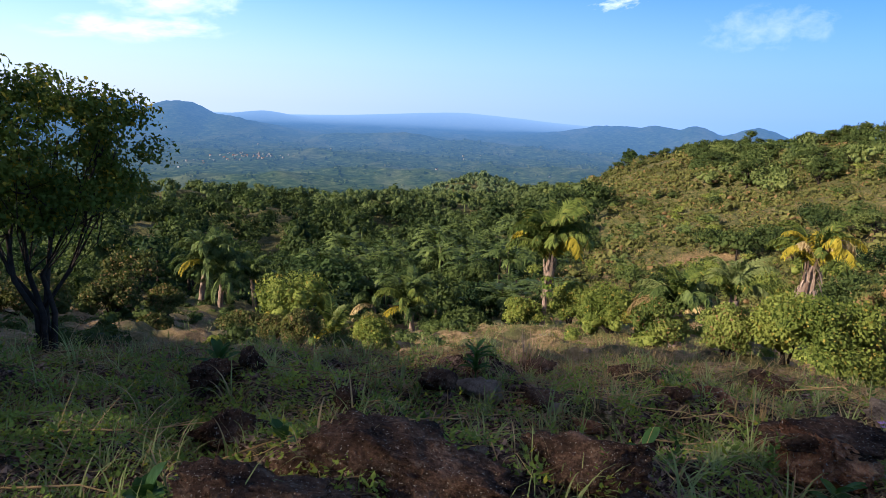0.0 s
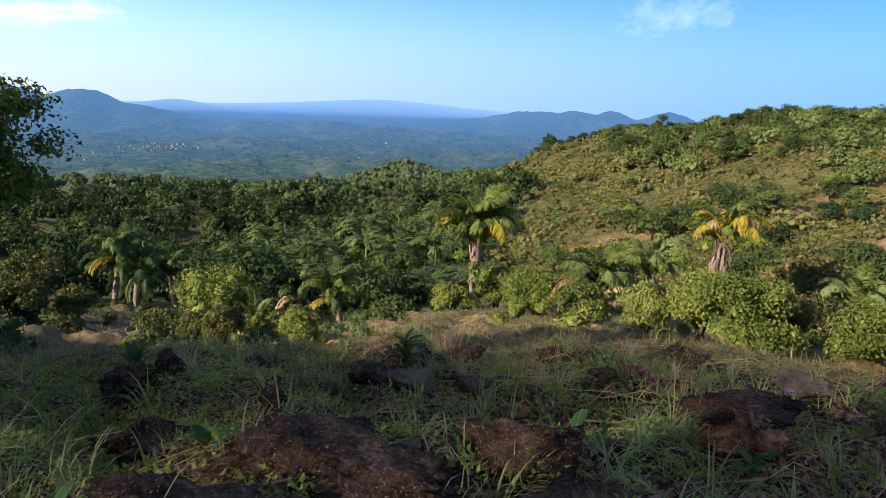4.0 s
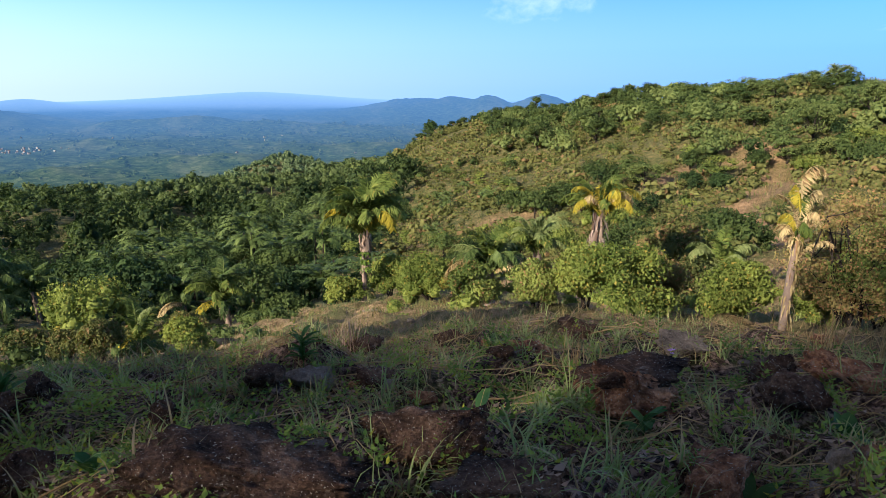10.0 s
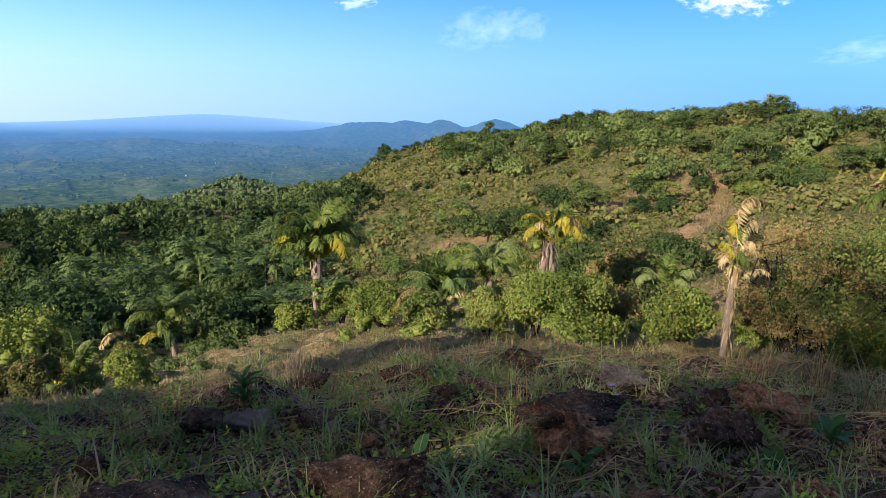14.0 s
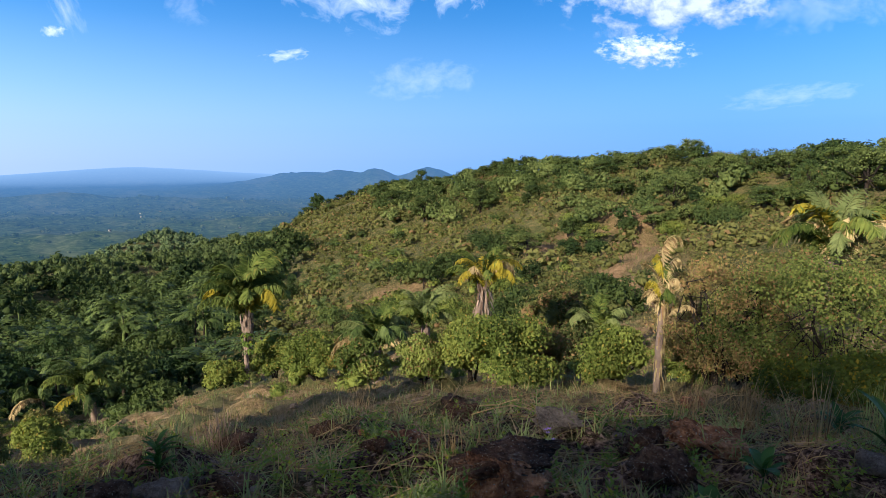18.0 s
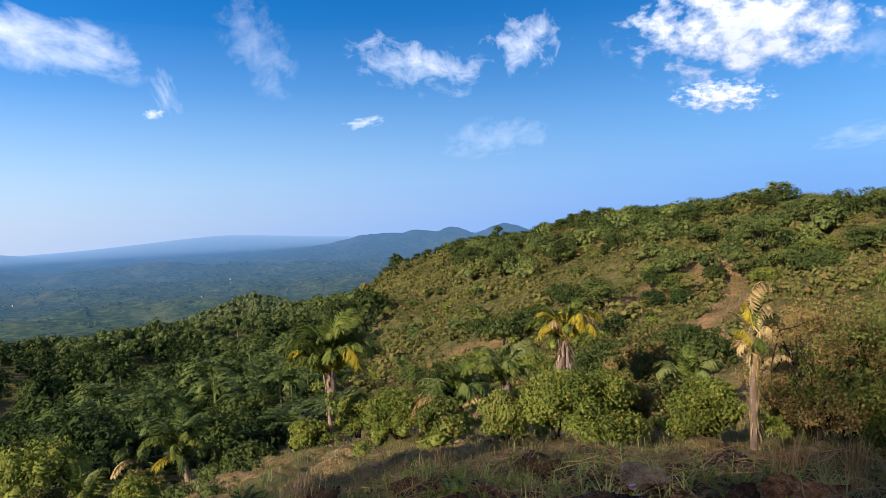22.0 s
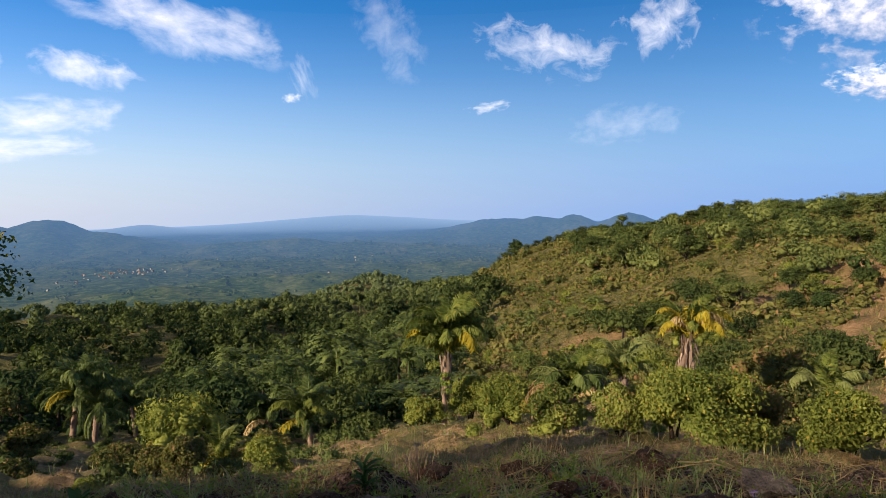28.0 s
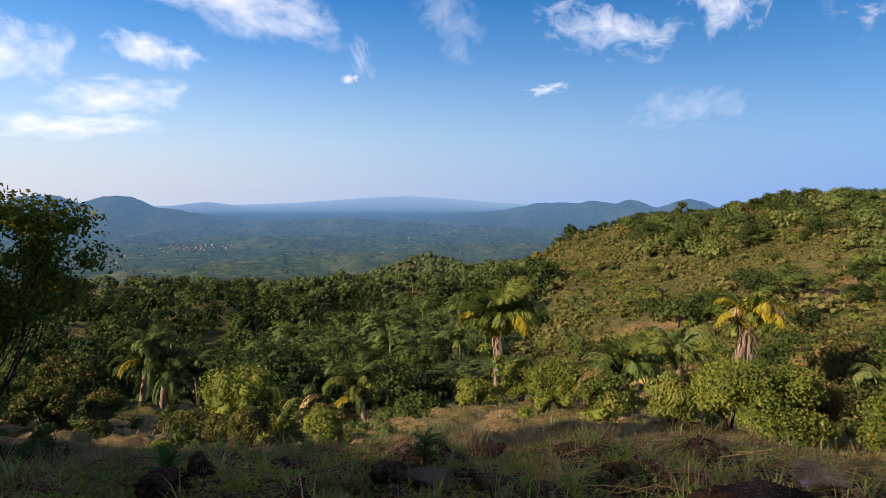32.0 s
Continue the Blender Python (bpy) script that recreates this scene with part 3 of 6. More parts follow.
def cloud(az, el, wide, tall, tilt, material, label):
    """A bank of cloud as a slightly domed sheet, wide and tall in degrees, 4.6 km off."""
    n = 14
    u, v = np.meshgrid(np.linspace(0, 1, n), np.linspace(0, 1, n), indexing="ij")
    c, s = math.cos(radians(tilt)), math.sin(radians(tilt))
    du, dv = (u - 0.5) * wide, (v - 0.5) * tall
    A, E = np.radians(az + du * c - dv * s), np.radians(el + du * s + dv * c)
    D = 4600 + 120 * (np.abs(u - 0.5) + np.abs(v - 0.5))
    V = np.stack([D * np.sin(A) * np.cos(E), D * np.cos(A) * np.cos(E), D * np.sin(E)], -1).reshape(-1, 3)
    i, j = np.meshgrid(np.arange(n - 1), np.arange(n - 1), indexing="ij")
    F = np.stack([i * n + j, (i + 1) * n + j, (i + 1) * n + j + 1, i * n + j + 1], -1).reshape(-1, 4)
    ob = part("cloud", (V, F), material)
    uv = ob.data.uv_layers.new(name="sheet")
    UV = np.stack([u, v], -1).reshape(-1, 2)[F.ravel()]
    uv.data.foreach_set("uv", UV.astype(np.float32).ravel())
    tagged(ob, label, "cloud", "clouds in the sky", "structure")
    return ob


# glowing sheet added as horizon haze, with the brighter sunward side painted in
def haze_band():
    m = bpy.data.materials.new("horizon_haze")
    m.use_nodes = True
    nt = m.node_tree
    nt.nodes.remove(nt.nodes["Principled BSDF"])
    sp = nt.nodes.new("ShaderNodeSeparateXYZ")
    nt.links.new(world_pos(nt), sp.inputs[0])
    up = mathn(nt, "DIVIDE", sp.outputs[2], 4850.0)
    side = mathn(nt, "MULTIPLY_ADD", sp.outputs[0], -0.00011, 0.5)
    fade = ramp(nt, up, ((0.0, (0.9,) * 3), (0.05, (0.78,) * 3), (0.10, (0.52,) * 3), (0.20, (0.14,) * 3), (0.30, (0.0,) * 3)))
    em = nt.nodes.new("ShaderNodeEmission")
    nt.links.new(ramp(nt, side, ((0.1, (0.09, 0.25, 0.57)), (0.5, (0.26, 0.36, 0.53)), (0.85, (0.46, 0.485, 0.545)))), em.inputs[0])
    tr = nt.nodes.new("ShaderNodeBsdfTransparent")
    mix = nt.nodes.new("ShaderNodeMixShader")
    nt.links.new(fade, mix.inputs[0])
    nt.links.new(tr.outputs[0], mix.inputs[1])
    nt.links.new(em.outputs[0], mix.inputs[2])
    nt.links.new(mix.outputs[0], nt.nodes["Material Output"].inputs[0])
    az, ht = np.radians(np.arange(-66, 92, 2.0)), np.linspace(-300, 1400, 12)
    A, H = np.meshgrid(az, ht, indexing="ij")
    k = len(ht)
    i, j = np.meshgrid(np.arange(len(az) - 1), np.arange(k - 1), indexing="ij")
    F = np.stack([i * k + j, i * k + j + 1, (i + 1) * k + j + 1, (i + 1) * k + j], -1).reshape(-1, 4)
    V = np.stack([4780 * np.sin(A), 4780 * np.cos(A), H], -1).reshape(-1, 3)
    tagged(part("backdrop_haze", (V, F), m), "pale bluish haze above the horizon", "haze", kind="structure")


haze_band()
GREY = (0.52, 0.55, 0.66)
PUFF = [cloud_mat("puffy_cloud", 6.5, 0.44, 0.70, 1.7, GREY, k, 0.97, 0.15) for k in (1, 2)]
VEIL = [cloud_mat("veil_cloud", 3.0, 0.44, 1.0, 2.2, (0.80, 0.85, 0.95), k, 0.34) for k in (3, 4, 5)]
BANK = [cloud_mat("bank_cloud", 2.4, 0.42, 0.95, 2.0, (0.86, 0.89, 0.97), k, 0.95) for k in (6, 7, 8)]
TORN = [cloud_mat("torn_cloud", 3.6, 0.50, 0.98, 1.8, (0.84, 0.88, 0.97), k, 0.85, 0.5) for k in (9, 10)]
for args in ((44.8, 13.8, 23, 10, -3, PUFF[0], "large white puffy cloud with a grey base"),
             (42.8, 8.8, 9, 3.2, -4, PUFF[1], "small puffs of broken white cloud"),
             (18.0, 13.4, 16, 6, -14, TORN[0], "thin torn white cloud in blue sky"),
             (27.5, 14.6, 10, 6.0, 8, TORN[1], "thin torn white cloud in blue sky"),
             (24.5, 7.0, 12, 4.0, 4, VEIL[1], "faint white veil of cloud"),
             (13.3, 8.8, 6, 1.3, 8, TORN[1], "thin streak of white cloud"),
             (4.6, 15.0, 11, 6, -62, VEIL[2], "faint white veil of cloud"),
             (-2.6, 11.2, 2.6, 5, 20, VEIL[0], "faint white wisp of cloud"),
             (-3.6, 9.6, 2.0, 1.0, 10, BANK[1], "small white puff of cloud"),
             (-12.5, 15.0, 21, 6.0, -12, BANK[2], "long bright white cloud bank"),
             (-19.0, 11.0, 9, 3.2, -8, BANK[1], "small bright white cloud"),
             (-21.5, 7.4, 14, 3.6, 4, BANK[0], "low bright white cloud bank"),
             (-25.0, 5.0, 16, 2.6, 4, BANK[2], "low streak of bright white cloud"),
             (-29.0, 10.0, 13, 6, 0, BANK[0], "bright white cloud bank"),
             (53.5, 4.9, 12, 2.2, 4, VEIL[1], "faint white veil of cloud"),
             (55.5, 11.2, 14, 5, -3, VEIL[2], "greyish veil of cloud")):
    cloud(*args)


# ---------------------------------------------------------------- trees and palms
def patchy(x, y, wl, seed):
    return 0.5 + 0.5 * np.clip(rough(x, y, wl, seed, 4) * 0.75, -1, 1)


def crown_template(g, nleaf, size, nl, flat=0.85, core=True, lump=0.45, trunk=False, heart=1, deep=0.74):
    """A crown one metre in radius, as leaves and a dense heart."""
    c, r = lumps(g, nl, 1.0, 1.3, -0.25, lump)
    V, F = leafy(c, r, nleaf, size, g, flat=flat)
    if core:
        bits = [(V, F)]
        for k in range(nl):
            v, f = ICO[heart]
            bits.append((v * r[k] * deep * g.uniform(0.7, 1.2, (len(v), 1)) * [1, 1, flat] + c[k], f))
        if trunk:
            bits.append(tube([(0, 0, -1.1), (0.05, 0, -0.3), (0, 0.05, 0.5)], [0.07, 0.06, 0.03], 4))
        V, F = join(bits)
    return V, F


def spread(template, places, heights, radii, g, tall=1.0):
    """Copies of templates as one pair of arrays."""
    bits = []
    for (x, y, z), h, r in zip(places, heights, radii):
        V, F = template[g.integers(len(template))]
        a = g.uniform(0, 6.28)
        c, s = math.cos(a), math.sin(a)
        W = np.stack([V[:, 0] * c - V[:, 1] * s, V[:, 0] * s + V[:, 1] * c, V[:, 2] * tall * g.uniform(0.85, 1.2)], 1) * r
        bits.append((W + [x, y, z + h], F))
    return join(bits)


def scatter(g, az0, az1, r0, r1, gap, keep=None):
    """Places about gap metres apart over a stretch of the land."""
    out = []
    r = r0
    while r < r1:
        step = math.degrees(gap / r)
        for a in np.arange(az0, az1, step):
            out.append((a + g.uniform(-0.45, 0.45) * step, r + g.uniform(-0.5, 0.5) * gap))
        r += gap * 0.9
    a, rr = np.array(out).T
    ok = (rr > r0 * 0.97) & (rr < r1)
    if keep is not None:
        ok &= keep(a, rr)
    a, rr = a[ok], rr[ok]
    x, y = rr * np.sin(np.radians(a)), rr * np.cos(np.radians(a))
    return np.stack([x, y, height(x, y)], 1), a, rr


g = np.random.default_rng(21)
CROWN_NEAR = [crown_template(g, 1050, 0.095, 17, heart=0, deep=0.38, lump=0.38) for _ in range(6)]
CROWN_FAR = [crown_template(g, 240, 0.165, 8, heart=0, deep=0.45) for _ in range(6)]
CROWN_DIM = [crown_template(g, 66, 0.26, 5, lump=0.48, heart=0) for _ in range(6)]
CROWN_TINY = [crown_template(g, 36, 0.33, 3, lump=0.62, deep=0.5, heart=0) for _ in range(6)]
CROWN_LOW = [crown_template(g, 130, 0.155, 5, lump=0.5, deep=0.5, heart=0) for _ in range(6)]


def valley(a, r):
    """Where the valley's forest stands: left of a line that runs up the valley."""
    edge = np.interp(np.log(r), np.log([30, 45, 70, 150, 300, 450]), [4.5, 11, 14.5, 15.5, 11, 8.5])
    clearing = (np.abs(a + 24.0) < 2.6) & (np.abs(r - 104) < 9)
    ok = (a < edge) & ~clearing
    for pa, pr in ((-20.3, 46), (-2.4, 40), (-16.4, 54), (-6.0, 46), (9.4, 30)):
        ok &= ~((np.abs(a - pa) < 160 / pr * 0.75) & (r > pr - 14) & (r < pr + 5))
    return ok


def woods(name, material, places, heights, radii, template, label, tall=1.0):
    ob = part(name, spread(template, places, heights, radii, g, tall), material, smooth=True)
    tagged(ob, label, "trees", kind="stuff")
    return ob


def wood_tree(name, material, crown, place, h, r, label, group, turn):
    """A tree of the valley: trunk and crown."""
    root = new(name)
    root.matrix_world = pose(*place, 0, 0, turn)
    t = part("trunk", tube([(0, 0, -1.4 * r), (0.05 * h, 0, 0.5 * h), (0.02 * h, 0.05 * h, h + 0.5 * r)], [0.05 * r, 0.04 * r, 0.02 * r], 5), M["bark"], root)
    c = part("crown", (crown[0] * r + [0, 0, h], crown[1]), material, root, smooth=True)
    tagged(root, label, "tree", group)
    return root


# nearest rows of the valley's forest: trees of their own
P, a, r = scatter(g, -44, 14, 46, 112, 6.0, lambda a, r: valley(a, r) & ~((a > 4.6) & (r < 92)))
# forest and dark greens are darkened partly to carry the hill's shade
kinds = []
for k in range(6):
    mat_, lab = ((M["forest"], "round-crowned green tree in the valley forest"), (M["dark"], "dark green tree in the valley forest"))[(0, 1, 1, 0, 1, 0)[k]]
    kinds.append((CROWN_NEAR[k], mat_, lab))
protos = {}
for i in range(len(P)):
    k = int(g.integers(6))
    place, turn, sc = P[i] + [0, 0, 1.8 * g.random() ** 1.5], g.uniform(0, 360), 0.6 + 0.9 * g.random() ** 1.6
    if k not in protos:
        crown, mat_, lab = kinds[k]
        protos[k] = wood_tree("tree", mat_, crown, (0, 0, 0), 0.9, 3.0, lab, "valley forest trees", 0)
        protos[k].matrix_world = pose(*place, 0, 0, turn)
    else:
        if -9.0 < a[i] < 13.5:
            sc = min(sc, 0.78)
        ob = copy_thing(protos[k], pose(*place, 0, 0, turn))
        ob.scale = (sc, sc, sc * g.uniform(0.85, 1.15))

P, a, r = scatter(g, -46, 12, 44, 114, 3.3, valley)
woods("valley_undergrowth", M["dark"], P, np.zeros(len(P)), 0.9 + 1.1 * g.random(len(P)), CROWN_TINY, "dark green undergrowth below the valley's trees", 0.8)
P, a, r = scatter(g, -48, 13, 112, 235, 6.8, valley)
woods("valley_forest", M["forest"], P, 4.6 * g.random(len(P)) ** 1.6, 2.2 + 3.4 * g.random(len(P)) ** 1.5, CROWN_FAR, "dense green forest of round crowns filling the valley")
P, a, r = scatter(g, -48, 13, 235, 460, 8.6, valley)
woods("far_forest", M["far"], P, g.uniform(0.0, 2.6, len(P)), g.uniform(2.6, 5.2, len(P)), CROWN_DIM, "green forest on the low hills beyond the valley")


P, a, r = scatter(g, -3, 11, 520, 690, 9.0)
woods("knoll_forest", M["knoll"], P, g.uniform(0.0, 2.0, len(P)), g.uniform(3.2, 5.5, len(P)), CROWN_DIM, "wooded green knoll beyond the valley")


def on_plain(az, r):
    """Heights of the far plain at arrays of azimuths and distances."""
    rr, aa, zz = PLAIN
    i = np.clip(np.searchsorted(rr, r) - 1, 0, len(rr) - 2)
    j = np.clip(((az + 60) / 0.32).astype(int), 0, len(aa) - 2)
    u = (r - rr[i]) / (rr[i + 1] - rr[i])
    return zz[j, i] * (1 - u) + zz[j, i + 1] * u


n = 8500
a, r = g.uniform(-42, 40, n), 780 + 1900 * g.random(n) ** 0.8
x, y = r * np.sin(np.radians(a)), r * np.cos(np.radians(a))
ok = g.random(n) < smooth_step(0.35, 0.6, patchy(x, y * 0.4, 150.0, 35))
x, y, a, r = x[ok], y[ok], a[ok], r[ok]
P = np.stack([x, y, on_plain(a, r)], 1)
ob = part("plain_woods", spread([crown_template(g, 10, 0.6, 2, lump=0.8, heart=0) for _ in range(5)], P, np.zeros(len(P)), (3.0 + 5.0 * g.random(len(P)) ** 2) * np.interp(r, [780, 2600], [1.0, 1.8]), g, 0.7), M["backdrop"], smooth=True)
tagged(ob, "scattered woods on the hazy plain", "trees", kind="stuff")


def far_house(az, r, w, roof, seed):
    g = np.random.default_rng(seed)
    a = np.array([az])
    x, y = r * math.sin(radians(az)), r * math.cos(radians(az))
    root = new("house")
    root.matrix_world = pose(x, y, float(on_plain(a, np.array([r]))[0]) + 1.0, 0, 0, g.uniform(0, 180))
    d, h = w * 0.7, w * 0.45
    V = np.array([[sx * w / 2, sy * d / 2, z] for z in (-3, h) for sx, sy in ((-1, -1), (1, -1), (1, 1), (-1, 1))])
    part("wall", (V, np.array([[0, 1, 5, 4], [1, 2, 6, 5], [2, 3, 7, 6], [3, 0, 4, 7], [4, 5, 6, 7]])), M["plaster"], root)
    e = 0.6
    V = np.array([[-w / 2 - e, -d / 2 - e, h], [w / 2 + e, -d / 2 - e, h], [w / 2 + e, d / 2 + e, h], [-w / 2 - e, d / 2 + e, h], [-w / 2 - e, 0, h + d * 0.35], [w / 2 + e, 0, h + d * 0.35]])
    part("roof", (V, np.array([[0, 1, 5, 4], [2, 3, 4, 5], [0, 3, 2, 1]])), M[roof], root)
    tagged(root, "small far-off house with pale walls in the plain", "house", "houses of the far town")


gh = np.random.default_rng(12)
for k in range(60):
    az = -17.2 + gh.normal() * 2.0
    r = 1900 + 22 * (az + 17) + gh.normal() * 45
    far_house(az, r, gh.uniform(2.5, 5), "tin_roof" if gh.random() < 0.6 else "tile_roof", 900 + k)
for k in range(9):
    far_house(gh.uniform(-24, 10), gh.uniform(1500, 2400), gh.uniform(3, 5.5), "tin_roof", 950 + k)


def ridge_wood(a, r):
    lo = np.interp(a, [8, 14, 18, 22, 26, 32, 40, 43], [260, 300, 320, 170, 165, 150, 150, 200])
    hi = np.interp(a, [8, 14, 18, 22, 26, 32, 40, 43], [700, 360, 345, 300, 290, 250, 225, 210])
    patchy_edge = np.sin(a * 2.1) * 8 + np.sin(a * 5.3 + r * 0.05) * 6
    return (r > lo + patchy_edge) & (r < hi)


P, a, r = scatter(g, 8, 43, 140, 700, 7.8, ridge_wood)
pick = g.random(len(P)) < 0.5
for name_, mat_, Q in (("ridge_forest", "ridge", P[pick]), ("dark_ridge_forest", "forest", P[~pick])):
    woods(name_, M[mat_], Q, g.uniform(0.0, 1.6, len(Q)), g.uniform(2.2, 4.4, len(Q)), CROWN_FAR, "green trees covering the upper hillside and ridge")
P, a, r = scatter(g, 38, 72, 108, 143, 6.2, lambda a, r: np.sin(a * 1.9) + np.sin(a * 0.7 + r * 0.1) > -0.9)
woods("ridge_trees", M["ridge"], P, g.uniform(0.5, 1.6, len(P)), g.uniform(2.0, 3.4, len(P)), CROWN_FAR, "sunlit light green trees along the ridge")


for az, r, sc in ((22.5, 92, 0.9), (24.5, 86, 1.0), (26.5, 88, 1.1), (28.5, 84, 1.0), (30.5, 92, 1.1), (32.5, 96, 1.0), (29.5, 100, 0.9), (33.8, 76, 0.8), (36.2, 55, 0.75), (38.0, 50, 0.8), (40.0, 56, 0.7), (35.0, 48, 0.7),
                  (37.0, 104, 0.8), (38.6, 98, 0.75), (46.0, 106, 0.95), (48.0, 100, 1.0), (50.0, 96, 0.9), (52.0, 104, 1.0), (54.5, 98, 1.0), (57.0, 100, 1.1), (49.5, 84, 0.8),
                  (14.6, 334, 1.1), (15.1, 330, 1.3), (16.4, 328, 1.0), (17.4, 322, 0.9), (20.0, 300, 1.2), (21.6, 280, 1.3), (23.2, 262, 1.2), (24.7, 250, 1.1), (26.2, 240, 1.25), (27.9, 232, 1.3), (29.3, 224, 1.1), (30.8, 216, 1.2), (32.2, 210, 1.35), (33.6, 204, 1.3), (35.0, 196, 1.2), (36.3, 190, 1.1), (37.6, 184, 1.25), (38.8, 178, 1.15), (40.0, 170, 1.0),
                  (41.2, 162, 0.9), (42.3, 156, 0.7), (41.2, 200, 0.75), (42.2, 196, 0.75), (43.4, 192, 0.75), (44.4, 188, 0.7), (40.6, 180, 1.0), (41.8, 174, 0.95), (43.0, 168, 0.8), (44.1, 162, 0.8), (45.2, 160, 0.95), (46.3, 158, 1.1), (47.3, 154, 1.1), (48.4, 150, 1.1), (49.5, 146, 1.0), (50.8, 144, 0.8), (52.4, 142, 1.0), (53.6, 140, 1.1), (39.4, 186, 1.1), (45.4, 146, 0.8), (46.6, 142, 1.0), (47.7, 138, 1.1), (48.7, 134, 1.15), (49.6, 131, 1.0), (52.2, 126, 1.1), (53.2, 124, 1.3), (55.4, 122, 1.5), (56.8, 120, 1.7), (58.3, 118, 1.75), (60.0, 118, 1.7), (61.8, 116, 1.7),
                  (41.7, 128, 0.9), (43.4, 124, 0.8), (44.9, 118, 0.95), (46.4, 116, 1.0), (47.5, 110, 0.9), (39.2, 132, 0.9), (37.9, 140, 1.0), (36.4, 146, 1.0), (34.9, 150, 1.0),
                  (18.2, 58, 0.7), (20.8, 52, 0.75), (14.5, 50, 0.7), (16.5, 64, 0.6), (25.5, 64, 0.6), (31.0, 70, 0.7)):
    x, y, z = spot(az, r)
    ob = copy_thing(protos[(0, 3, 5, 0, 3)[int(g.integers(5))]], pose(x, y, z - (0.8 * sc if r > 115 else 0.0), 0, 0, g.uniform(0, 360)))
    ob.scale = (sc, sc, sc * g.uniform(0.85, 1.15))
    tagged(ob, "leafy green tree on the sunlit hillside", "tree", "hillside trees")


def slope_scrub(a, r):
    crest = np.interp(a, [10, 14, 24, 37, 50, 66], [330, 335, 265, 195, 138, 138])
    edge = np.interp(np.log(r), np.log([30, 45, 70, 95, 150, 300, 450]), [12, 8, 7.5, 9, 14.5, 11, 8.5])
    c = cover(r * np.sin(np.radians(a)), r * np.cos(np.radians(a)))
    return (a > edge) & (r < crest) & (c[:, 2] < 0.35)


gk = np.random.default_rng(57)
shrubs = {}
for k in range(150):
    az = gk.uniform(8, 44) if k < 100 else gk.uniform(13, 40)
    r = gk.uniform(50, 95) if k < 100 else gk.uniform(95, 190)
    x, y, z = spot(az, r)
    if cover(np.array([x]), np.array([y]))[0, 2] > 0.25:
        continue
    sc = gk.uniform(0.8, 1.9) * (1.25 if k >= 100 else 1.0)
    kind_ = k % 4
    if kind_ not in shrubs:
        shrubs[kind_] = wood_tree("shrub", M[("bush", "forest", "bush", "scrub")[kind_]], CROWN_FAR[kind_], (0, 0, 0), 0.2, 1.0, "leafy green shrub on the dry hillside", "hillside shrubs", 0)
        shrubs[kind_].matrix_world = pose(x, y, z)
        tagged(shrubs[kind_], "leafy green shrub on the dry hillside", "shrub", "hillside shrubs")
        continue
    ob = copy_thing(shrubs[kind_], pose(x, y, z - 0.1, 0, 0, gk.uniform(0, 360)))
    ob.scale = (sc, sc, sc * gk.uniform(0.7, 1.0))


P, a, r = scatter(g, 7, 70, 40, 330, 1.85, slope_scrub)
w = patchy(P[:, 0], P[:, 1], 30.0, 33)
ok = g.random(len(P)) < 0.68 + 0.32 * smooth_step(0.3, 0.65, w)
P, r, w = P[ok], r[ok], w[ok]
size_ = (0.5 + (0.9 + 1.2 * w) * g.random(len(P)) ** 2) * np.interp(r, [50, 300], [1.15, 1.9])
for lo, hi, template in ((0, 80, CROWN_LOW), (80, 999, CROWN_TINY)):
    k = (r >= lo) & (r < hi)
    woods("hillside_scrub", M["scrub"], P[k], np.zeros(k.sum()) - 0.2, size_[k], template, "low olive green scrub dotted over the hillside", 0.8)


P, a, r = scatter(g, -46, 3, 11.5, 50, 1.45, lambda a, r: g.random(len(a)) < np.interp(a, [-46, -8, 3], [0.75, 0.75, 0.25]) * np.interp(r, [11, 15], [0.45, 1.0]))
woods("undergrowth", M["forest"], P, np.zeros(len(P)) - 0.1, 0.25 + 0.65 * g.random(len(P)) ** 2, [crown_template(g, 190, 0.17, 4, heart=0) for _ in range(5)], "tangled green undergrowth on the flank of the slope", 0.8)
P, a, r = scatter(g, 14, 66, 19, 44, 1.9, lambda a, r: g.random(len(a)) < 0.55)
woods("slope_undergrowth", M["bush"], P, np.zeros(len(P)) - 0.1, 0.3 + 0.8 * g.random(len(P)) ** 2, [crown_template(g, 190, 0.15, 4, heart=0) for _ in range(5)], "low light green undergrowth below the bushes", 0.8)


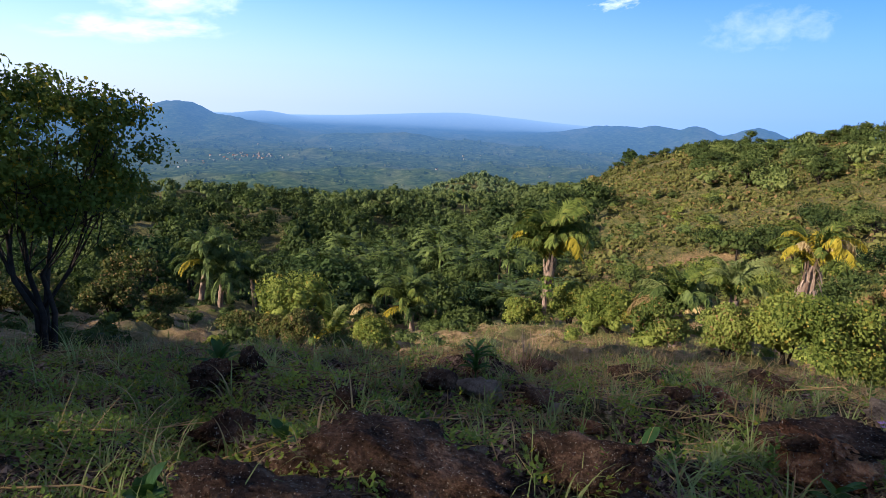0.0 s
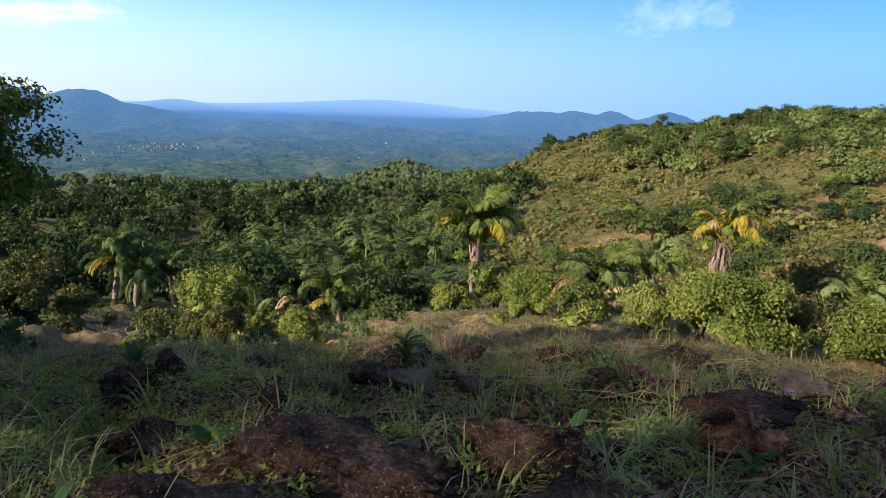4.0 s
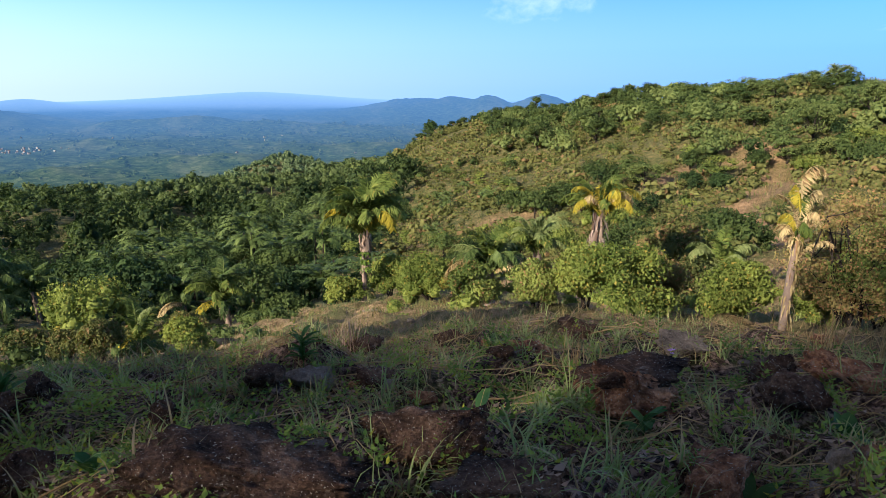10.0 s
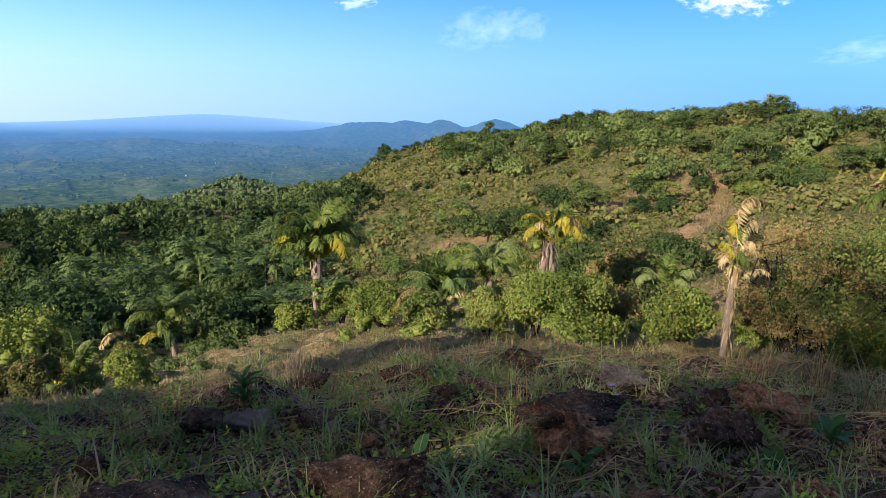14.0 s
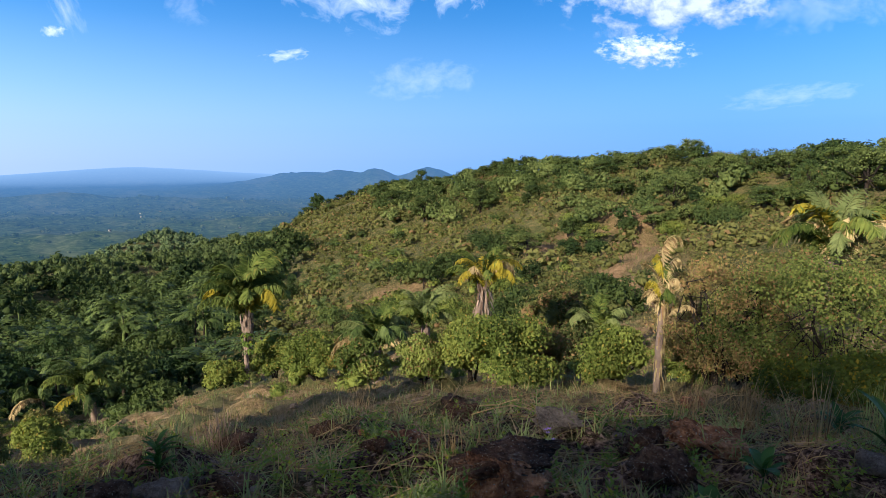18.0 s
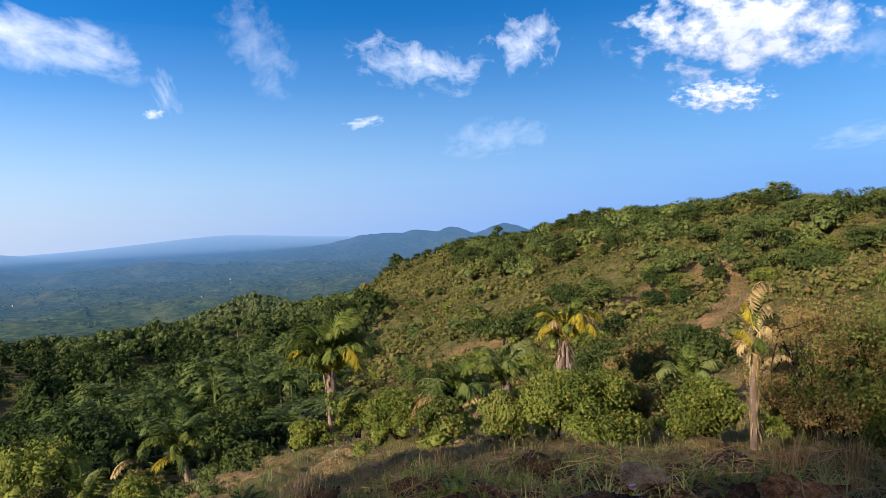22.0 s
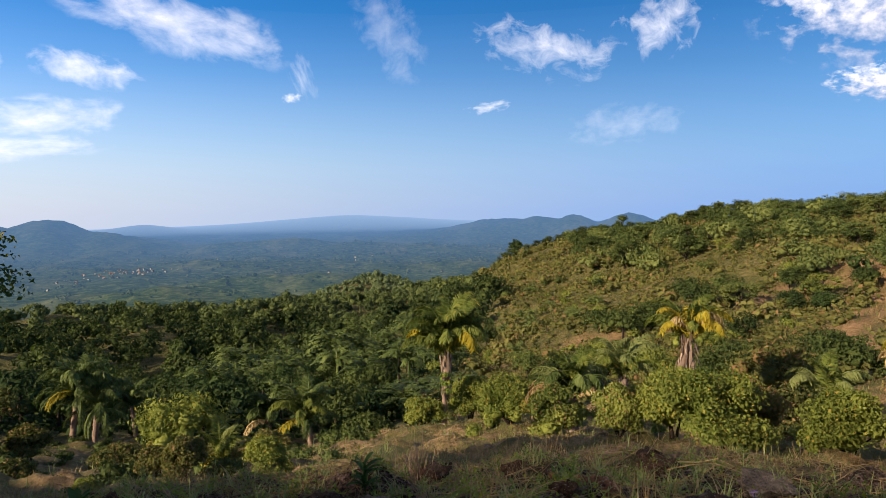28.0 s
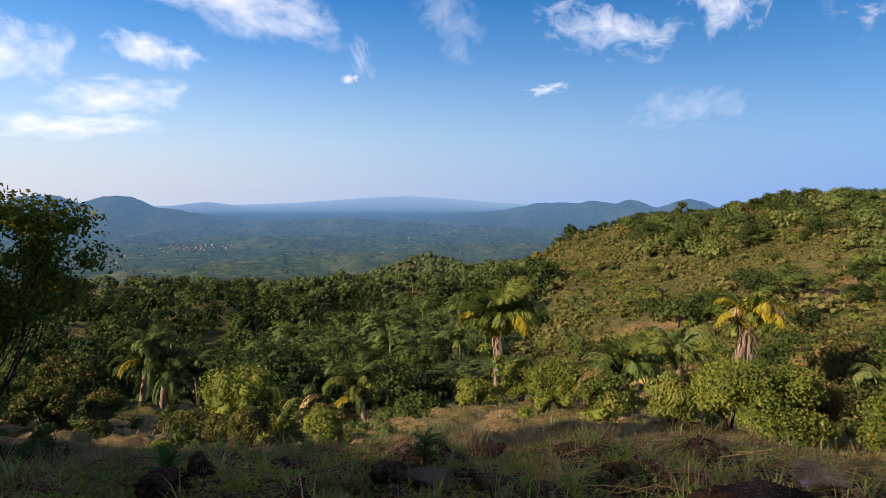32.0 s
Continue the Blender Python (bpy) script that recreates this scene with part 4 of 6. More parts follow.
# ---------------------------------------------------------------- palms
def frond_mesh(name, length, e0, e1, g, n=58, leaf=0.145, hang=0.5, material=None, late=1.7):
    """A palm leaf along +x: a midrib that starts e0 degrees above level and ends at e1, with two rows of leaflets."""
    s = np.linspace(0, 1, 9)
    e = np.radians(e0 + (e1 - e0) * s ** late)
    step = length / 8
    x = np.r_[0, np.cumsum(np.cos(e[:-1]) * step)]
    z = np.r_[0, np.cumsum(np.sin(e[:-1]) * step)]
    rib = np.stack([x, 0.02 * length * np.sin(s * 5), z], 1)
    bits = [tube(rib, length * 0.016 * (1.12 - s), 4)]
    t = np.linspace(0.14, 1.0, n)
    B = np.stack([np.interp(t, s, rib[:, k]) for k in range(3)], 1)
    T = unit(np.stack([np.interp(t, s, np.cos(e)), 0 * t, np.interp(t, s, np.sin(e))], 1))
    for side in (1, -1):
        S = np.array([[0, side, 0]])
        A = unit(S * 0.8 + T * 0.75 + np.array([[0, 0, -hang]]) + g.normal(size=(n, 3)) * 0.16)
        W = unit(np.cross(A, np.cross(T, S * 1.0) + g.normal(size=(n, 3)) * 0.3))
        L = length * leaf * (0.45 + 0.55 * np.sin(np.pi * np.clip(t * 0.95, 0, 1)) ** 0.6) * g.uniform(0.85, 1.1, n)
        bits.append(blades(B, A, W, L, L * 0.08 + 0.012 * length, 0.25))
    me = np_mesh(name, *join(bits))
    me.materials.append(material)
    return me


gp = np.random.default_rng(5)
FRONDS = {}
for key, mat_ in (("green", "frond"), ("dark", "grove"), ("pale", "frond_pale"), ("yellow", "frond_yellow"), ("dead", "frond_dead")):
    FRONDS[key] = {"up": [frond_mesh("frond", 1.0, 82, 0, gp, hang=0.35, leaf=0.18, n=80, material=M[mat_], late=2.2), frond_mesh("frond", 1.0, 76, -45, gp, hang=0.5, leaf=0.19, n=80, material=M[mat_], late=2.2)],
                   "arch": [frond_mesh("frond", 1.0, 76, -70, gp, hang=0.9, leaf=0.2, n=82, material=M[mat_], late=1.9), frond_mesh("frond", 1.0, 66, -85, gp, hang=1.0, leaf=0.2, n=82, material=M[mat_], late=1.8)],
                   "droop": [frond_mesh("frond", 1.0, 35, -95, gp, hang=0.8, leaf=0.2, material=M[mat_]), frond_mesh("frond", 1.0, 0, -100, gp, hang=0.9, leaf=0.16, material=M[mat_])],
                   "fold": [frond_mesh("frond", 1.0, 92, -130, gp, hang=1.2, leaf=0.26, material=M[mat_], late=2.4), frond_mesh("frond", 1.0, 84, -110, gp, hang=1.5, leaf=0.24, material=M[mat_], late=2.0)]}


def palm(az, r, trunk, girth, leaf, crown, label, lean=(0, 0), skirt=0, low=0.35, vine=False, sink=0.0, seed=1, base_z=None, dry="skirt", ragged=0.0, flare=0.32, boots=0):
    """A palm: trunk with old leaf bases, and fronds given as (kind, set, count)."""
    g = np.random.default_rng(seed)
    x, y, z = spot(az, r)
    root = new("palm_tree")
    root.matrix_world = pose(x, y, (z if base_z is None else base_z) - sink, 0, 0, 0)
    s = np.linspace(0, 1, 9)
    line = np.stack([lean[0] * s ** 1.5, lean[1] * s ** 1.5, -0.3 + (trunk + 0.3) * s], 1)
    part("trunk", tube(line, girth * (1.15 - 0.25 * s + 0.10 * g.random(9)), 9), M["bark_pale"], root, smooth=True)
    top = line[-1]
    bits = []
    n = 34
    hgt = g.random(n) ** 0.6
    P = np.stack([np.interp(hgt, s, line[:, k]) for k in range(3)], 1)
    a = g.uniform(0, 6.28, n)
    O = np.stack([np.cos(a), np.sin(a), 0 * a], 1)
    A = unit(O * 0.45 + [0, 0, 1.0])
    bits = blades(P + O * girth * 0.8, A, np.stack([-np.sin(a), np.cos(a), 0 * a], 1), g.uniform(0.15, 0.4, n) * leaf * 0.4, np.full(n, girth * 0.55), -0.2)
    part("leaf_base_sheath", bits, M["skirt"], root, "broken pale leaf bases on the trunk")["kind"] = "stuff"
    if skirt:
        a = g.uniform(0, 6.28, skirt)
        O = np.stack([np.cos(a), np.sin(a), 0 * a], 1)
        P = top + O * girth * 0.9 + np.stack([0 * a, 0 * a, -g.random(skirt) ** 1.6 * trunk * low], 1)
        A = unit(O * g.uniform(0.03, flare, (skirt, 1)) + [0, 0, -1.0])
        L = g.uniform(0.18, 0.5, skirt) * min(leaf, 1.7)
        part("dead_leaf_skirt", blades(P, A, np.stack([-np.sin(a), np.cos(a), 0 * a], 1), L, L * 0.10, 0.1), M[dry], root, "hanging dry brown leaves")
    if boots:
        a = g.uniform(0, 6.28, boots)
        O = np.stack([np.cos(a), np.sin(a), 0 * a], 1)
        P = top + O * girth * 0.7 + np.stack([0 * a, 0 * a, -g.uniform(0.1, 1.15, boots)], 1)
        L = g.uniform(0.45, 0.95, boots)
        part("leaf_stalk_base", blades(P, unit(O * g.uniform(0.25, 0.6, (boots, 1)) + [0, 0, 1.0]), np.stack([-np.sin(a), np.cos(a), 0 * a], 1), L, L * 0.12, -0.15), M["skirt"], root, "pale split leaf bases fanning out under the crown")["kind"] = "stuff"
    if vine:
        c = np.array([[0.12, -0.30, trunk * 0.62], [0.05, -0.34, trunk * 0.72], [0.16, -0.25, trunk * 0.52]])
        part("vine", leafy(c, np.array([0.26, 0.28, 0.22]), 150, 0.17, g), M["herb"], root, "bright green climbing vine")
    i = 0
    for kind, which, count in crown:
        for k in range(count):
            me = FRONDS[kind][which][int(g.integers(2))]
            f = new("frond", me)
            f.parent = root
            turn = i * 137.5 + g.uniform(-14, 14)
            L = leaf * g.uniform(0.82, 1.1)
            f.matrix_local = Matrix.Translation(Vector(top) + Vector((0, 0, g.uniform(-0.12, 0.1) * leaf * 0.4 + g.uniform(-1.0, 0.7) * ragged))) @ pose(0, 0, 0, g.uniform(-12, 12), g.uniform(-8, 8), turn) @ Matrix.Scale(L, 4)
            if kind not in ("green", "dark"):
                f["label"] = {"yellow": "yellowing frond", "dead": "dry straw-coloured frond", "pale": "pale green frond"}[kind]
            i += 1
    tagged(root, label, "palm tree", "palm trees")
    return root


palm(9.3, 30, 3.55, 0.11, 3.0, (("green", "up", 15), ("green", "arch", 15), ("yellow", "arch", 3), ("green", "up", 4)),
     "tall green palm with yellowing lower fronds and a pale ragged trunk", (0.15, 0), 260, 0.42, vine=True, seed=3, flare=0.42, boots=70)
palm(28.6, 27, 3.5, 0.14, 2.2, (("green", "up", 3), ("yellow", "up", 2), ("green", "arch", 5), ("yellow", "arch", 5), ("yellow", "fold", 2), ("dead", "fold", 2)),
     "leaning palm with bright yellow fronds and brown dead leaves", (0.75, 0), 140, 0.7, seed=4, flare=0.9, boots=40)
palm(44.8, 14.6, 2.2, 0.07, 0.95, (("dead", "fold", 6), ("yellow", "fold", 1), ("green", "fold", 2), ("dead", "up", 2), ("yellow", "fold", 1)),
     "dying palm with straw-coloured hanging fronds and peeling trunk", (0.08, 0), 190, 1.0, seed=6, ragged=0.9, flare=0.5, dry="frond_dead")
palm(20.6, 24, 1.1, 0.22, 2.2, (("pale", "arch", 2), ("green", "up", 6), ("dark", "arch", 9), ("dead", "droop", 6)),
     "short palm with pale drooping fronds and brown dead leaves", (0, 0), 40, seed=8)
palm(24.8, 29, 2.0, 0.2, 2.3, (("pale", "up", 9), ("pale", "arch", 3), ("green", "arch", 5)), "young palm with tall pale green fronds", seed=9)
palm(39.8, 27, 0.9, 0.2, 2.2, (("pale", "arch", 7), ("green", "up", 3), ("dead", "droop", 2)), "low palm with pale spreading fronds among bushes", seed=10)
palm(57.0, 21, 3.2, 0.2, 2.3, (("pale", "up", 4), ("green", "up", 4), ("pale", "arch", 5), ("green", "arch", 5), ("dead", "arch", 2), ("dead", "fold", 5), ("yellow", "up", 2)), "large palm with green and straw-coloured drooping fronds", seed=12)
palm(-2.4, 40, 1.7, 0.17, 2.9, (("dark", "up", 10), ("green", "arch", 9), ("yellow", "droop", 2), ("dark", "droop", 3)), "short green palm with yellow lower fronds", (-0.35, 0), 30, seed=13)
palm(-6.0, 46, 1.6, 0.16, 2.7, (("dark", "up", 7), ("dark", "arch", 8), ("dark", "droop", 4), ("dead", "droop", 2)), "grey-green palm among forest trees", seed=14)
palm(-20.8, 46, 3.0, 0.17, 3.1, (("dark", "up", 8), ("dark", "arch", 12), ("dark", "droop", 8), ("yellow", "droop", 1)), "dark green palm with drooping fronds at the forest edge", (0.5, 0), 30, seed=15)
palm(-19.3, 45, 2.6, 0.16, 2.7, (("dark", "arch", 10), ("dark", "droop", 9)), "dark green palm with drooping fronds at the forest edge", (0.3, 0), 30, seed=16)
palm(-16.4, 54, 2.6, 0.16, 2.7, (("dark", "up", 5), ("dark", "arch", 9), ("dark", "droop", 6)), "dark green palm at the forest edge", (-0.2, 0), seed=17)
palm(-9.6, 20, 0.3, 0.12, 1.5, (("green", "up", 5), ("pale", "up", 2), ("yellow", "arch", 1)), "young palm with upright yellow-green fronds", seed=18)

PALM_FAR = []
for k in range(4):
    bits = [tube([(0, 0, -1.2), (0, 0, 0.05)], [0.07, 0.05], 4)]
    for q in range(19):
        s = np.linspace(0, 1, 6)
        turn, e0 = q * 2.4 + gp.uniform(-0.2, 0.2), radians(gp.uniform(35, 88))
        e = e0 - s ** 1.5 * radians(gp.uniform(60, 130))
        L = gp.uniform(0.8, 1.1) / 5
        x, z = np.r_[0, np.cumsum(np.cos(e[:-1]) * L)], np.r_[0, np.cumsum(np.sin(e[:-1]) * L)]
        out, side = np.array([math.cos(turn), math.sin(turn), 0]), np.array([-math.sin(turn), math.cos(turn), 0])
        t = np.linspace(0.15, 1, 9)
        B = out * np.interp(t, s, x)[:, None] + [0, 0, 1.0] * np.interp(t, s, z)[:, None]
        T = unit(out * np.cos(np.interp(t, s, e))[:, None] + [0, 0, 1.0] * np.sin(np.interp(t, s, e))[:, None])
        for sg in (1, -1):
            A = unit(side * sg * 0.7 + T * 0.8 - [0, 0, 0.55] + gp.normal(size=(9, 3)) * 0.15)
            bits.append(blades(B, A, unit(np.cross(A, np.cross(T, side))), gp.uniform(0.16, 0.26, 9), np.full(9, 0.075), 0.2))
    PALM_FAR.append(join(bits))
P, a, r = scatter(g, -30, 26, 70, 330, 8.5, lambda a, r: (np.exp(-((a - 2.5) / 7) ** 2 - ((np.log(r) - 4.75) / 0.42) ** 2) + 0.6 * np.exp(-((a - 17) / 4.5) ** 2 - ((r - 125) / 35) ** 2) + 0.5 * np.exp(-((a - 1) / 4) ** 2 - ((r - 290) / 40) ** 2) + 0.04) > g.random(len(a)))
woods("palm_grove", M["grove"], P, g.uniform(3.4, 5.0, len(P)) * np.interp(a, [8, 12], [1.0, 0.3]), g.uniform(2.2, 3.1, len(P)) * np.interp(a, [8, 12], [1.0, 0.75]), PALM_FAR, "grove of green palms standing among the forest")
gv = np.random.default_rng(91)
P, a, r = scatter(gv, -9, 9, 50, 108, 5.6, lambda a, r: gv.random(len(a)) < 0.75)
valley_palms = []
for k in range(len(P)):
    sc = gv.uniform(0.7, 1.15)
    if k < 4:
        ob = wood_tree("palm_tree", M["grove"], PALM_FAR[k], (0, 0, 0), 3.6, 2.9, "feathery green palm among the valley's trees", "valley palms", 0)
        tagged(ob, "feathery green palm among the valley's trees", "palm tree", "valley palms")
        valley_palms.append(ob)
    else:
        ob = copy_thing(valley_palms[k % 4], pose(0, 0, 0))
    ob.matrix_world = pose(*P[k], 0, 0, gv.uniform(0, 360))
    ob.scale = (sc, sc, sc * gv.uniform(0.8, 1.15) * (0.55 if r[k] < 62 else 1.0))
P, a, r = scatter(g, 14, 36, 110, 270, 14, slope_scrub)
woods("hillside_palms", M["frond"], P, g.uniform(0.1, 0.5, len(P)), g.uniform(1.0, 1.7, len(P)), PALM_FAR, "small palms scattered over the scrubby hillside")


# ---------------------------------------------------------------- bushes and trees near the brow
def bush(az, r, radius, tall, material, label, seed, stems=5, nleaf=2200, leaf=0.11, lift=0.0, category="bush"):
    g = np.random.default_rng(seed)
    x, y, z = spot(az, r)
    root = new("bush")
    root.matrix_world = pose(x, y, z, 0, 0, g.uniform(0, 360))
    c, rr = lumps(g, 26, radius, tall, lift - 0.06 * tall, 0.33)
    for k in range(stems):
        e = c[k]
        part("stem", tube([(g.uniform(-0.1, 0.1), g.uniform(-0.1, 0.1), -0.15), e * [0.4, 0.4, 0.5], e], [0.035 * radius + 0.01, 0.025 * radius, 0.008], 5), M["bark"], root)
    part("leaves", leafy(c, rr, nleaf, leaf, g, shell=0.8, jitter=0.8), material, root)
    core = join([(ICO[2][0] * rr[k] * 0.42 * g.uniform(0.7, 1.2, (len(ICO[2][0]), 1)) + c[k], ICO[2][1]) for k in range(len(rr))])
    part("inner_leaves", core, material, root, "dense shaded inner leaves", smooth=True)
    tagged(root, label, category, "bushes on the slope")
    return root


LB, RB, DB = "rounded light green leafy bush in the sun", "rusty olive bush with some dry leaves", "dark green leafy bush"
for k, (az, r, rad, tall, mat_, lab) in enumerate((
        (32.0, 15.5, 1.45, 2.6, "bush", LB), (29.0, 17.5, 1.2, 2.5, "bush", LB), (34.5, 17.5, 1.2, 2.3, "rusty", RB), (41.3, 16.5, 1.15, 2.0, "bush", LB),
        (24.6, 17.5, 0.95, 1.75, "mixed", "olive green leafy bush in the sun"), (19.3, 22, 1.1, 2.1, "mixed", "olive green leafy bush in the sun"), (15.2, 27, 1.9, 2.3, "bush", LB), (11.6, 31, 1.3, 2.9, "bush", LB),
        (7.6, 30, 1.2, 1.7, "bush", LB), (14.0, 36, 1.5, 2.0, "bush", LB), (49.0, 16.5, 1.3, 2.6, "rusty", RB), (51.5, 18, 1.5, 3.0, "rusty", RB),
        # first two here: dark leaf material chosen to carry the undergrowth's shade
        (55.5, 13.5, 1.0, 1.2, "tree", DB), (60.5, 12.8, 1.1, 1.2, "tree", DB), (47.2, 18.5, 0.9, 1.5, "bush", LB), (37.5, 26, 1.8, 2.2, "scrub", DB),
        (36.0, 36, 3.0, 3.4, "scrub", DB), (41.0, 40, 2.6, 3.0, "forest", DB), (45.0, 60, 2.4, 3.0, "forest", DB), (33.0, 44, 2.6, 3.4, "forest", DB), (27.0, 58, 3.4, 3.6, "bush", LB), (23.0, 62, 3.6, 3.4, "bush", LB),
        (19.0, 50, 2.6, 3.0, "forest", DB), (30.5, 66, 3.2, 3.6, "bush", LB), (37.2, 92, 2.2, 2.6, "dark", DB), (39.6, 86, 2.4, 2.6, "dark", DB), (42.0, 104, 2.4, 3.2, "forest", DB), (45.5, 100, 2.6, 3.0, "bush", LB),
        (-6.2, 22, 0.95, 1.2, "bush", LB), (-5.5, 16.5, 0.75, 0.8, "bush", LB), (-12.5, 17, 0.7, 1.5, "scrub", DB), (-14.5, 18, 0.6, 0.9, "scrub", DB),
        (-17.0, 26, 1.4, 1.0, "scrub", DB), (-10.5, 30, 1.5, 1.5, "scrub", DB), (-13.0, 40, 3.4, 3.6, "bush", LB), (-6.0, 33, 1.3, 1.6, "scrub", DB),
        (2.5, 38, 2.0, 2.0, "forest", DB), (-23.5, 28, 1.0, 1.7, "scrub", DB), (-27.5, 27, 1.3, 2.0, "scrub", DB), (-33.0, 24, 1.5, 2.0, "scrub", DB), (-38.0, 22, 1.8, 2.4, "scrub", DB),
        (-24.5, 20, 0.6, 0.6, "scrub", DB), (-19.5, 15, 0.35, 0.4, "bush", LB), (-30, 34, 1.6, 2.0, "forest", DB), (-36, 36, 2.4, 3.0, "forest", DB))):
    n = 13000 if r < 20 else (5200 if r < 36 else 3000)
    bush(az, r, rad, tall, M[mat_], lab, 100 + k, nleaf=n, leaf=0.074 if r < 20 else (0.115 if r < 36 else 0.18))


def branchy_tree(az, r, seed, tall, spread_, label, nleaf, leaf, name="tree", stems=3, material="tree", low=0.42, girth=0.05, lump=0.3):
    """A tree of several crooked stems that fork into limbs and twigs under a domed crown."""
    g = np.random.default_rng(seed)
    x, y, z = spot(az, r)
    root = new(name)
    root.matrix_world = pose(x, y, z)
    mid_z, half = tall * (1 + low) / 2, tall * (1 - low) / 2
    n = 16 * stems
    d = rand_unit(n, g) * g.uniform(0.45, 0.88, (n, 1))
    tips = d * [spread_, spread_, half] + [0, 0, mid_z]
    lines = []
    for k in range(stems):
        a = k * 2 * math.pi / stems + g.uniform(-0.5, 0.5)
        out = np.array([math.cos(a), math.sin(a), 0])
        p = [out * 0.10 + [0, 0, -0.2]]
        for q in range(1, 6):
            p.append(out * spread_ * 0.55 * (q / 5) ** 1.3 + [g.normal() * 0.05 * spread_, g.normal() * 0.05 * spread_, tall * 0.72 * q / 5])
        p = np.array(p)
        lines.append(p)
        part("stem", tube(p, girth * np.array([1.15, 0.9, 0.75, 0.6, 0.45, 0.25]), 7), M["bark"], root, smooth=True)
    twigs = []
    for i, e in enumerate(tips):
        near = min(lines, key=lambda p: np.linalg.norm(p[3] - e))
        s0 = near[int(g.integers(2, 6))]
        mid = (s0 + e) / 2 + rand_unit(1, g)[0] * 0.08 * spread_ - [0, 0, 0.04 * tall]
        line = tube([s0, mid, e], [girth * 0.32, girth * 0.2, girth * 0.07], 5)
        if i % 3 == 0:
            part("limb", line, M["bark"], root)
        else:
            twigs.append(line)
    tw = part("twig_spray", join(twigs), M["bark"], root)
    tw["kind"] = "stuff"
    part("crown", leafy(tips, lump * spread_ * g.uniform(0.6, 1.15, len(tips)), nleaf, leaf, g, shell=0.95, up=0.1, jitter=0.8), M[material], root)
    tagged(root, label, "tree")
    return root


branchy_tree(-32.0, 10.5, 41, 4.05, 1.75, "multi-stemmed small tree with dark glossy leaves on the slope", 24000, 0.07, stems=6, low=0.36, girth=0.045, lump=0.26)
branchy_tree(-26.0, 30, 42, 2.8, 1.5, "sparse small tree in dry grass", 2200, 0.13, stems=2, material="scrub", girth=0.05)
branchy_tree(57.0, 15.5, 44, 3.2, 2.6, "broad leafy tree with rusty green leaves beside the palm", 34000, 0.062, stems=4, material="mixed", low=-0.1)
branchy_tree(49.6, 15.2, 45, 3.35, 1.5, "twiggy tree with rusty dry leaves", 20000, 0.05, stems=4, material="rusty", low=-0.05)
branchy_tree(15.4, 328, 46, 12.0, 4.0, "lone tall dark tree on the ridge", 1200, 0.9, stems=3, material="dark", girth=0.3)



def hill_tree(material, seed, flat, nleaf=2300):
    """An open-crowned tree 8 m tall: trunk, limbs and a crown of layered clumps."""
    g = np.random.default_rng(seed)
    root = new("tree")
    part("trunk", tube([(0, 0, -0.5), (0.1, 0.05, 1.4), (-0.1, 0.1, 3.0), (0.1, 0, 4.6)], [0.24, 0.19, 0.15, 0.08], 7), M["bark"], root, smooth=True)
    n = 20
    c = rand_unit(n, g) * g.uniform(0.35, 1.0, (n, 1)) ** 0.5 * [2.5, 2.5, 2.5] + [0, 0, 4.2]
    c[:, 2] = np.maximum(c[:, 2], 2.0 + 0.3 * np.hypot(c[:, 0], c[:, 1]))
    rr = g.uniform(0.9, 1.45, n)
    for k in range(0, n, 2):
        part("limb", tube([(0, 0.05, g.uniform(1.6, 3.2)), c[k] * [0.5, 0.5, 0.72], c[k]], [0.10, 0.07, 0.03], 5), M["bark"], root)
    part("crown", leafy(c, rr, nleaf, 0.24, g, flat=flat, shell=0.7, jitter=0.7), material, root)
    # dark cores, with the crown's inner shade in their colour
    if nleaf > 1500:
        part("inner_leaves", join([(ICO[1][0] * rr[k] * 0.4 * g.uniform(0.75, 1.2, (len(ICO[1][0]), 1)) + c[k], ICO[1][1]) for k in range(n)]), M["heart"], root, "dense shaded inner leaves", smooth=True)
    return root


